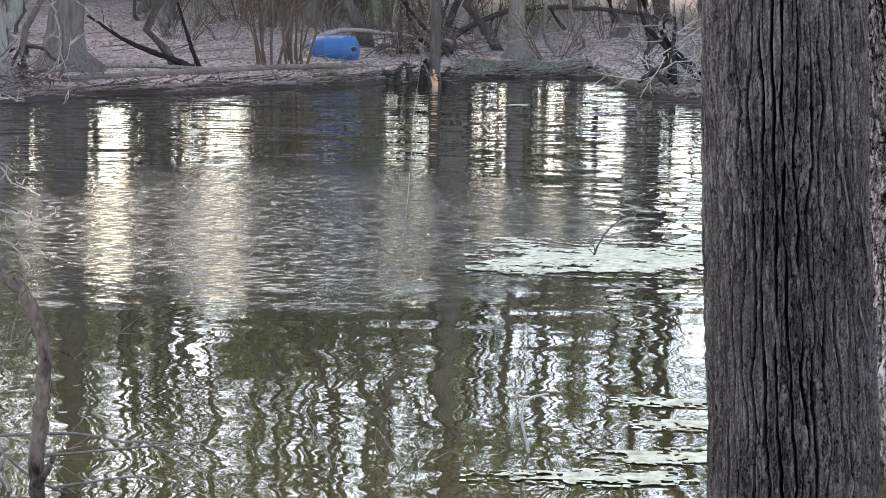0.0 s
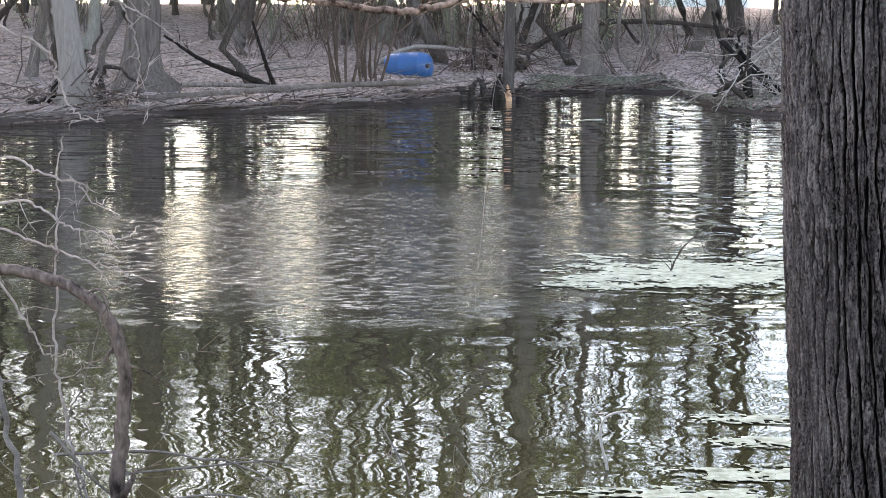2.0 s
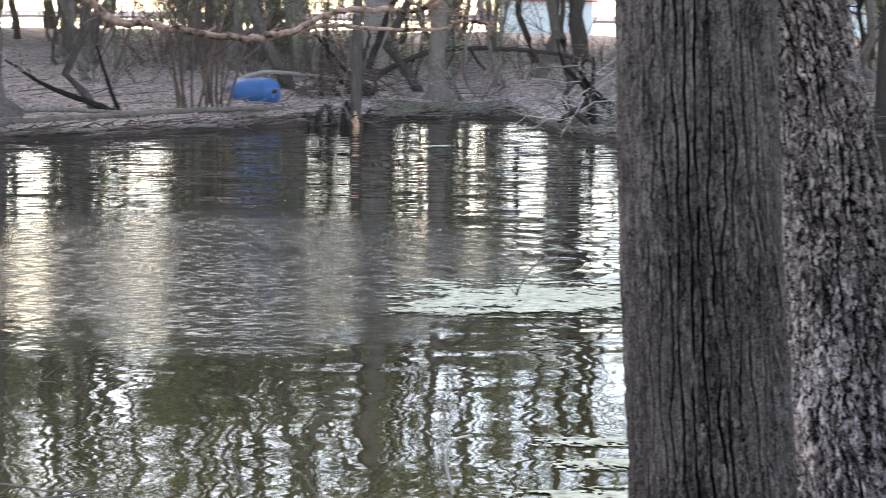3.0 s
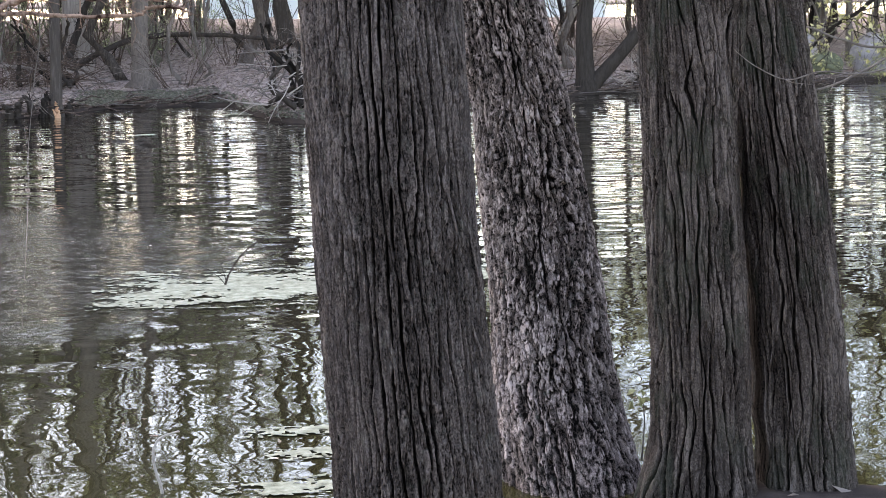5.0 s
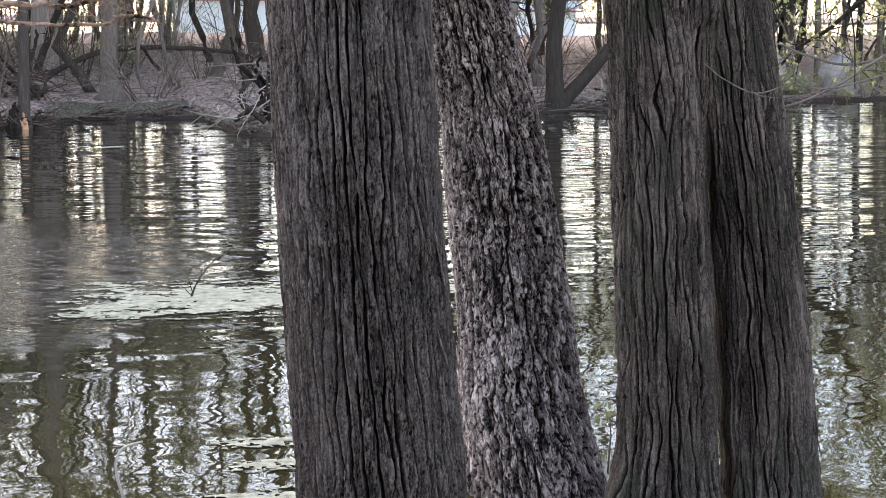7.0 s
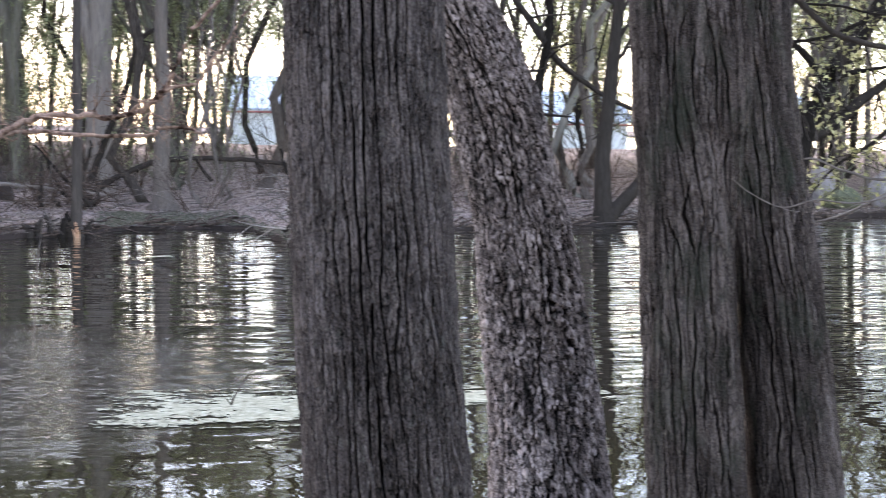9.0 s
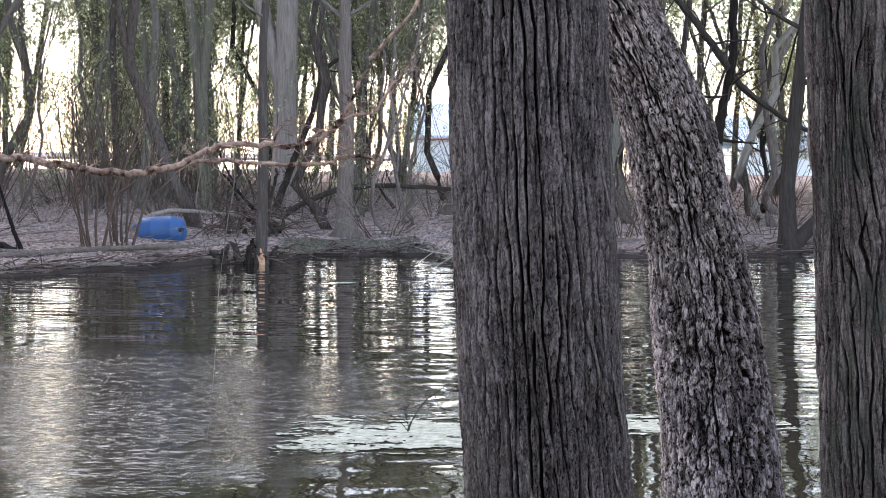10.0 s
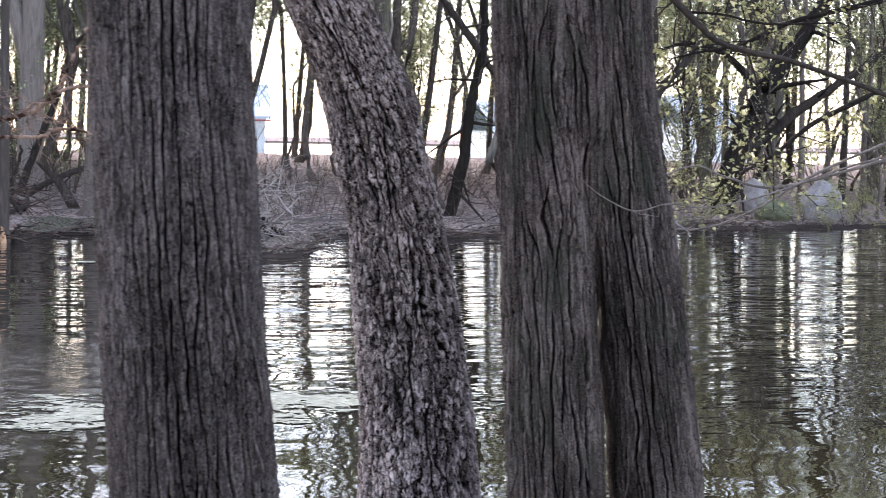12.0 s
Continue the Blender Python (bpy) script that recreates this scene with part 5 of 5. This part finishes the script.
# dark trees at the shore to the side
limb("leaning_tree", "dark trunk leaning far over beside the water", "tree",
     [([(16.4, 38, 0.1), (16.55, 38, 1.1), (17.05, 38, 2.5), (17.8, 38, 3.7), (18.9, 38, 5.4), (20.2, 38, 8.0)], 0.3, 0.14),
      ([(16.75, 38, 1.7), (17.4, 37.9, 2.0), (18.2, 37.8, 2.7), (19.3, 37.8, 3.4), (21, 37.8, 4.6)], 0.17, 0.07),
      ([(17.3, 38, 3.0), (16.6, 38, 3.8), (15.6, 38, 4.2), (14.6, 38, 4.0)], 0.1, 0.03)], BARK_DARK, 300, 9, 14, 1.4, ("trunk", "limb", "limb"), 0.012)
limb("crooked_tree", "slim dark crooked tree with a slanting side limb", "tree",
     [([(9.0, 35, 0.1), (9.25, 35, 1.2), (9.4, 35, 2.2), (9.5, 35, 2.9), (9.7, 35, 3.85), (9.7, 35, 5.3), (9.9, 35, 8.0)], 0.14, 0.07),
      ([(9.6, 35, 3.7), (8.9, 35, 4.6), (8.25, 35, 5.35), (7.4, 35, 6.4)], 0.09, 0.04),
      ([(9.6, 35, 3.6), (10.2, 35, 3.05), (11.3, 35, 2.4), (12.2, 35, 2.2)], 0.08, 0.03)], BARK_DARK, 303, 8, 12, 1.2, ("trunk", "limb", "limb"), 0.012)

# logs and fallen wood on the far bank
limb("shore_log", "long weathered log lying along the water's edge", "log", [([(-5.6, 26.1, 0.16), (-4.35, 27.3, 0.2), (-3.2, 28.6, 0.22), (-1.9, 30.0, 0.22), (-1.1, 30.9, 0.16)], 0.065, 0.045)], WOOD_LOG, 80, 10, 3, 0.4, ("trunk",))
limb("shore_log", "dark half-rotten log lying at the muddy edge", "log", [([(-6.2, 24.9, 0.1), (-4.8, 25.2, 0.1), (-3.4, 26.5, 0.1), (-2.2, 27.5, 0.08)], 0.04, 0.035)], BARK_BROWN, 81, 8, 3, 0.3, ("trunk",))
limb("shore_log", "mossy rotten log end at the water's edge", "log", [([(5.0, 33.1, 0.12), (6.4, 33.3, 0.14), (8.0, 33.2, 0.12), (9.6, 32.9, 0.1)], 0.1, 0.08)], WOOD_LOG, 82, 9, 2, 0.4, ("trunk",))
limb("fallen_branch", "dark fallen branch propped on the bank", "branch", [([(-3.9, 28.9, 0.15), (-4.4, 28.9, 0.36), (-5.1, 28.95, 0.62), (-5.8, 29, 1.05)], 0.07, 0.02), ([(-3.92, 28.9, 0.2), (-4.1, 28.9, 0.7), (-4.28, 28.9, 1.3)], 0.04, 0.02)], BARK_DARK, 83, 8, 5, 0.5)
limb("fallen_branch", "thin fallen branch lying on the leaves", "branch", [([(-5.2, 27.3, 0.32), (-4.4, 27.7, 0.3), (-3.5, 28.2, 0.22)], 0.04, 0.03)], BARK_GREY, 84, 7, 3, 0.4, ("stem",))
limb("fallen_branch", "dark arched limb fallen between the trees", "branch", [([(0.2, 36.0, 0.4), (0.75, 36.1, 0.75), (1.6, 36.2, 1.1), (2.6, 36.3, 1.18), (3.9, 36.4, 1.12), (4.6, 36.5, 1.0)], 0.07, 0.035)], BARK_DARK, 85, 8, 4, 0.6, ("stem",))
limb("fallen_branch", "dark limb slanting up between the grey trees", "branch", [([(0.2, 36.6, 0.5), (0.6, 36.6, 1.6), (1.0, 36.6, 2.6), (1.3, 36.6, 3.6), (1.9, 36.6, 4.0)], 0.08, 0.04)], BARK_DARK, 86, 8, 6, 0.8, ("stem",))
limb("fallen_branch", "grey dead limb lying behind the drum", "branch", [([(-2.6, 32.5, 0.35), (-1.9, 32.9, 0.72), (-1.0, 33.3, 0.7), (0.6, 33.9, 0.5)], 0.05, 0.03)], BARK_GREY, 87, 7, 5, 0.5, ("stem",))
limb("broken_stub", "splintered stub of fresh orange wood at the waterline", "stump", [([(0.04, 28.85, -0.05), (0.03, 28.84, 0.1), (0.0, 28.82, 0.26)], 0.055, 0.012), ([(0.02, 28.84, 0.0), (-0.05, 28.8, 0.14)], 0.03, 0.006)], WOOD_FRESH, 88, 8, 0, 0, ("stub", "splinter"), 0.03)
for n, (x, y, h) in enumerate(((-0.62, 28.95, 0.32), (-0.42, 29.0, 0.36), (-0.2, 28.95, 0.42), (-0.75, 28.85, 0.22), (0.2, 29.6, 0.25))):
    limb("rotten_stump", "dark rotten stump standing in the shallow edge", "stump", [([(x, y, -0.1), (x + 0.02, y, h * 0.5), (x + 0.08 * (-1) ** n, y, h)], 0.09, 0.03)], BARK_DARK, 90 + n, 9, 3, 0.3, ("stump",), 0.02, group="stumps at the water's edge")

# shrubs along the far edge
STEMMY = shrub_meshes("stemmy", 301, 3.4, 7, 0.03, TWIG_BROWN, 0, None, 0.35, 2, 3)
DROOPY = shrub_meshes("droopy", 302, 2.2, 6, 0.008, TWIG_ROSE, 0, None, 0.7, 2, 3, droop=0.9)
for x, y, size in ((-2.75, 29.6, 0.95), (-2.35, 30.4, 0.85), (-2.5, 31.1, 0.6)):
    plant("shrub", STEMMY, (x, y, level(x, y)), "many-stemmed bare shrub beside the blue drum", "shrub", "bare shrubs at the far edge", 70 * x, size)
for x, y, size in ((2.5, 31.7, 0.9), (-0.6, 31.2, 0.6), (-5.5, 25.1, 0.5), (-6.9, 24.6, 0.6), (4.6, 32.2, 0.9), (13.0, 33.6, 0.8)):
    plant("shrub", DROOPY, (x, y, level(x, y)), "thin drooping stems hanging at the water's edge", "shrub", "drooping stems at the far edge", 90 * x, size)


def brush_pile(x, y, wide, tall, seed, label, mat=TWIG_GREY, other=TWIG_PALE):
    r = np.random.default_rng(seed)
    ob = empty("brush_pile", pose(x, y, max(level(x, y), 0)))
    tagged(ob, label, "brush pile")
    for n in range(7):
        s = Shape()
        a = np.array([r.uniform(-wide, wide), r.uniform(-0.6, 0.6), 0.02])
        b = np.array([r.uniform(-wide, wide), r.uniform(-0.6, 0.6), r.uniform(0.4, 1) * tall])
        m = (a + b) / 2 + r.normal(size=3) * 0.2
        s.tube(wobble(curve_pts([a, m, b], 9), 0.02, r), np.linspace(0.05, 0.02, 9), 7)
        part("limb", s.mesh("limb", BARK_DARK), ob)
    t, p, tips = Shape(), Shape(), []
    for n in range(120):
        at = np.array([r.uniform(-wide, wide), r.uniform(-0.8, 0.8), r.uniform(0, 0.75) * tall * r.uniform(0.2, 1)])
        way = r.normal(size=3) * [1, 0.6, 0.6]
        grow(t if n % 3 else p, at, way / np.linalg.norm(way), r.uniform(0.4, 1.1), r.uniform(0.006, 0.016), r, 1, 4, tips, -0.2, 3, 0.2)
    part("tangle", t.mesh("pile_tangle", mat), ob, kind="stuff")
    part("pale_tangle", p.mesh("pile_pale_tangle", other), ob, "bleached twigs" if other == TWIG_PALE else "", "stuff")


brush_pile(3.95, 27.6, 0.75, 1.4, 401, "tangled heap of dead branches hanging into the water")
brush_pile(-0.35, 33.4, 0.75, 1.5, 404, "heap of dark brown brushwood between the trees", TWIG_BROWN, TWIG_BROWN)
brush_pile(12.2, 33.4, 1.2, 0.5, 402, "low heap of driftwood and dead twigs at the shore")
brush_pile(-6.3, 25.3, 0.9, 0.5, 403, "low heap of dead twigs at the shore", TWIG_BROWN, TWIG_GREY)

# leafy sprays at the right of the trees
SPRAY = shrub_meshes("leafy_spray", 310, 2.6, 6, 0.012, BARK_DARK, 1500, LEAF_YELLOW, 0.9, 2, 4, 0.075, 0.3)
for x, y, z, size in ((14.3, 34.2, 0.2, 0.5), (20.0, 35.6, 0.4, 0.6), (14.2, 36.9, 0.4, 0.8), (18.4, 35.4, 0.4, 0.45), (17.2, 35.2, 0.4, 0.45), (19.2, 36.4, 0.4, 0.4)):
    plant("leafy_shrub", SPRAY, (x, y, level(x, y)), "shrub with small yellow-green spring leaves at the shore", "shrub", "leafy shrubs at the shore", 40 * x, size)
LEAFY = tree_meshes("leafy", 311, 8, 0.07, BARK_DARK, BARK_DARK, 18, 0.1, 2, 1900, LEAF_YELLOW, leaf_size=0.085, wander=0.12, fork=1.5)
for x, y, size in ((16.3, 44.5, 1.0), (20.3, 44.5, 1.0), (22.8, 42.0, 1.1), (12.6, 42.5, 0.9), (9.0, 42.5, 1.0), (24.5, 43.0, 1.1), (15.0, 41.0, 0.8), (16.9, 42.0, 0.8), (17.4, 46.5, 1.1), (21.6, 47.0, 1.1)):
    tree_at(x, y, LEAFY, "slender tree covered in yellow-green spring leaves", size, 60 * x)

# seedling by the twin trunk
seedling = empty("seedling", pose(2.3, 6.4, 0.12))
tagged(seedling, "tiny seedling with bright yellow-green leaves", "seedling")
s = Shape()
s.tube([(0, 0, -0.06), (0.01, 0, 0.1), (0.0, 0, 0.2)], [0.004, 0.003, 0.002], 5)
part("stem", s.mesh("seedling_stem", TWIG_GREY), seedling)
s = Shape()
s.leaves(np.random.default_rng(5).normal(size=(9, 3)) * 0.03 + [0, 0, 0.2], 0.05, np.random.default_rng(6))
part("leaves", s.mesh("seedling_leaves", LEAF_YELLOW, False), seedling)


# ---------------------------------------------------------------- houses beyond the wood
def house(x, y, wide, deep, eave, ridge, turn):
    ob = empty("house", pose(x, y, level(x, y) + 0.55, 0, 0, turn))
    tagged(ob, "low white house with a pale blue roof and red trim", "house")
    w, d = wide / 2, deep / 2
    s = Shape()
    s.add([(-w, -d, 0), (w, -d, 0), (w, d, 0), (-w, d, 0), (-w, -d, eave), (w, -d, eave), (w, d, eave), (-w, d, eave)],
          [(0, 1, 5, 4), (1, 2, 6, 5), (2, 3, 7, 6), (3, 0, 4, 7)])
    part("wall", s.mesh("house_wall", HOUSE_WHITE, False), ob)
    s = Shape()
    o, t = 0.3, 0.12
    s.add([(-w - o, -d - o, eave), (w + o, -d - o, eave), (w + o, 0, ridge), (-w - o, 0, ridge), (-w - o, d + o, eave), (w + o, d + o, eave),
           (-w - o, -d - o, eave + t), (w + o, -d - o, eave + t), (w + o, 0, ridge + t), (-w - o, 0, ridge + t), (-w - o, d + o, eave + t), (w + o, d + o, eave + t)],
          [(0, 1, 2, 3), (3, 2, 5, 4), (7, 6, 9, 8), (8, 9, 10, 11), (1, 0, 6, 7), (4, 5, 11, 10), (0, 3, 9, 6), (3, 4, 10, 9), (2, 1, 7, 8), (5, 2, 8, 11)])
    part("roof", s.mesh("house_roof", HOUSE_BLUE, False), ob)
    s = Shape()
    s.tube([(-w - o, -d - o - 0.03, eave - 0.1), (w + o, -d - o - 0.03, eave - 0.1)], [0.05, 0.05], 4)
    part("fascia", s.mesh("house_fascia", HOUSE_RED, False), ob)


house(27.5, 95, 4.5, 5, 2.3, 4.0, 8)
house(10.4, 95, 5, 5, 2.8, 4.6, -5)
house(38.5, 95, 4, 5, 3.0, 4.6, 12)


# ---------------------------------------------------------------- boulders at the shore
def boulder(x, y, wide, tall, seed, mat, label):
    r = np.random.default_rng(seed)
    bm = bmesh.new()
    bmesh.ops.create_icosphere(bm, subdivisions=4, radius=1)
    off = Vector(r.uniform(0, 50, 3))
    for v in bm.verts:
        v.co *= 1 + 0.22 * noise.noise(v.co * 1.3 + off) + 0.08 * noise.noise(v.co * 4 + off)
        v.co = Vector((v.co.x * wide / 2, v.co.y * wide * 0.4, max(v.co.z, -0.5) * tall * 0.66))
    me = bpy.data.meshes.new("boulder")
    bm.to_mesh(me)
    bm.free()
    for f in me.polygons:
        f.use_smooth = True
    me.materials.append(mat)
    ob = new("boulder", me)
    ob.location = (x, y, level(x, y) + 0.3 * tall)
    tagged(ob, label, "boulder", "boulders at the shore")


STONE = wood_material("pale_stone", (0.2, 0.18, 0.175), (0.42, 0.38, 0.37), (5, 5, 5))
STONE_MOSSY = wood_material("mossy_stone", (0.07, 0.075, 0.045), (0.2, 0.2, 0.13), (6, 6, 6))
boulder(18.5, 37.0, 1.0, 0.9, 601, STONE, "pale rounded boulder lying at the water's edge")
boulder(17.0, 36.4, 0.9, 0.5, 602, STONE_MOSSY, "mossy low boulder lying at the water's edge")
boulder(17.5, 38.6, 0.8, 0.8, 603, STONE, "pale rounded boulder behind the mossy one")

# ---------------------------------------------------------------- scum, litter and floating bits
def scum_patch(name, cx, cy, wide, deep, seed, label, cut=0.1):
    r = np.random.default_rng(seed)
    nx, ny = max(8, int(wide / 0.02)), max(6, int(deep / 0.014))
    gx, gy = np.meshgrid(np.linspace(-1, 1, nx), np.linspace(-1, 1, ny), indexing="ij")
    mask = 1 - np.hypot(gx, gy)
    for f, amp in ((3, 0.5), (7, 0.4), (17, 0.4), (37, 0.35)):
        mask = mask + amp * lattice_noise(gx * f + 40, gy * f * 1.6 + 40, 64, r)
    zz = 0.004 + 0.006 * np.clip(mask, 0, 0.6)
    pts = np.stack([cx + gx * wide / 2 + r.normal(size=gx.shape) * 0.005, cy + gy * deep / 2 + r.normal(size=gx.shape) * 0.004, zz], -1).reshape(-1, 3)
    i, j = np.meshgrid(np.arange(nx - 1), np.arange(ny - 1), indexing="ij")
    q = np.stack([i * ny + j, (i + 1) * ny + j, (i + 1) * ny + j + 1, i * ny + j + 1], -1)[mask[:-1, :-1] > cut].reshape(-1, 4)
    s = Shape()
    s.add(pts, q)
    tagged(new(name, s.mesh(name, SCUM)), label, "scum", "scum on the pond", "stuff")


MAT_LABEL = "pale grey-green scum floating on the pond"
scum_patch("pond_scum", 1.25, 11.35, 2.0, 1.6, 501, MAT_LABEL, 0.17)
scum_patch("pond_scum", 2.6, 11.6, 2.4, 1.2, 502, MAT_LABEL, 0.3)
scum_patch("pond_scum", 0.55, 10.8, 0.7, 0.3, 503, MAT_LABEL, 0.3)
scum_patch("pond_scum", 1.08, 7.42, 0.6, 0.16, 504, MAT_LABEL, 0.1)
scum_patch("pond_scum", 1.15, 7.03, 0.55, 0.2, 505, MAT_LABEL, 0.1)
scum_patch("pond_scum", 1.0, 6.55, 0.75, 0.3, 506, MAT_LABEL, 0.2)
scum_patch("pond_scum", 0.6, 6.25, 0.9, 0.25, 507, MAT_LABEL, 0.35)
scum_patch("pond_scum", 1.2, 24.6, 0.45, 0.35, 509, MAT_LABEL, 0.2)
scum_patch("pond_scum", 3.6, 28.6, 1.8, 1.2, 510, MAT_LABEL, 0.4)
scum_patch("pond_scum", 3.6, 8.3, 0.8, 0.3, 511, MAT_LABEL, 0.35)


def scatter_bits():
    r = np.random.default_rng(77)
    s = Shape()
    x, y = r.uniform(-2.5, 5, 260), 5.9 + 8 * r.uniform(0, 1, 260) ** 2
    s.leaves(np.c_[x, y, np.full(260, 0.004)], 0.035, r, 0.97)
    tagged(new("floating_bits", s.mesh("floating_bits", LEAF_DEAD, False)), "small dead leaves and flecks floating on the pond", "leaves", kind="stuff")
    s = Shape()
    n = 42000
    x = r.uniform(-12, 20, n)
    y = far_shore(x) + np.where(x < 0.3, 0.75, 0.3) * r.uniform(0.7, 1.3, n) + 18 * r.uniform(0, 1, n) ** 1.6
    s.leaves(np.c_[x, y, height(x, y) + 0.012], 0.06, r, 0.75)
    x, y = r.uniform(-9, 11, 9000), r.uniform(-8, 6.0, 9000)
    dry = y < near_shore(x) - 0.2
    x, y = x[dry], y[dry]
    s.leaves(np.c_[x, y, height(x, y) + 0.012], 0.06, r, 0.75)
    tagged(new("leaf_litter", s.mesh("leaf_litter", LEAF_DEAD, False)), "dry brown and grey dead leaves covering the bank", "leaves", kind="stuff")
    s = Shape()
    n = 5000
    x = 0.3 + r.gamma(2.0, 0.9, n)
    y = far_shore(x) + 0.15 + 2.2 * r.uniform(0, 1, n) ** 1.4
    s.leaves(np.c_[x, y, height(x, y) + 0.02], 0.06, r, 0.3)
    tagged(new("moss_carpet", s.mesh("moss_carpet", MOSS, False)), "low grey-green moss and sprouts on the muddy flat", "moss", kind="stuff")
    s = Shape()
    for k in range(300):
        x = r.uniform(-9, 16)
        y = float(far_shore(x)) + r.uniform(-0.12, 1.1) * r.uniform(0.1, 1)
        a, ln = r.uniform(-0.9, 0.9), r.uniform(0.12, 0.9)
        z = max(level(x, y), 0) + 0.03
        s.tube([(x, y, z), (x + 0.5 * ln * math.cos(a), y + 0.5 * ln * math.sin(a), z + r.uniform(0, 0.1)), (x + ln * math.cos(a), y + ln * math.sin(a), z + r.uniform(-0.03, 0.12))], [0.017, 0.014, 0.005], 5)
    tagged(new("shore_debris", s.mesh("shore_debris", SAPLING_BARK)), "dark wet sticks and roots along the muddy waterline", "sticks", kind="stuff")
    s = Shape()
    for k in range(480):
        x = r.uniform(-10, 18)
        y = float(far_shore(x)) + 0.05 + 12 * r.uniform(0, 1) ** 1.8
        a, ln = r.uniform(-1.5, 1.5), r.uniform(0.2, 1.2)
        z = level(x, y) + 0.02
        s.tube([(x, y, z), (x + 0.5 * ln * math.cos(a), y + 0.5 * ln * math.sin(a), z + r.uniform(0, 0.08)), (x + ln * math.cos(a), y + ln * math.sin(a), z + r.uniform(0, 0.12))], [0.010, 0.008, 0.004], 4)
    tagged(new("fallen_sticks", s.mesh("fallen_sticks", TWIG_GREY)), "grey sticks scattered over the leaf litter", "sticks", kind="stuff")


scatter_bits()
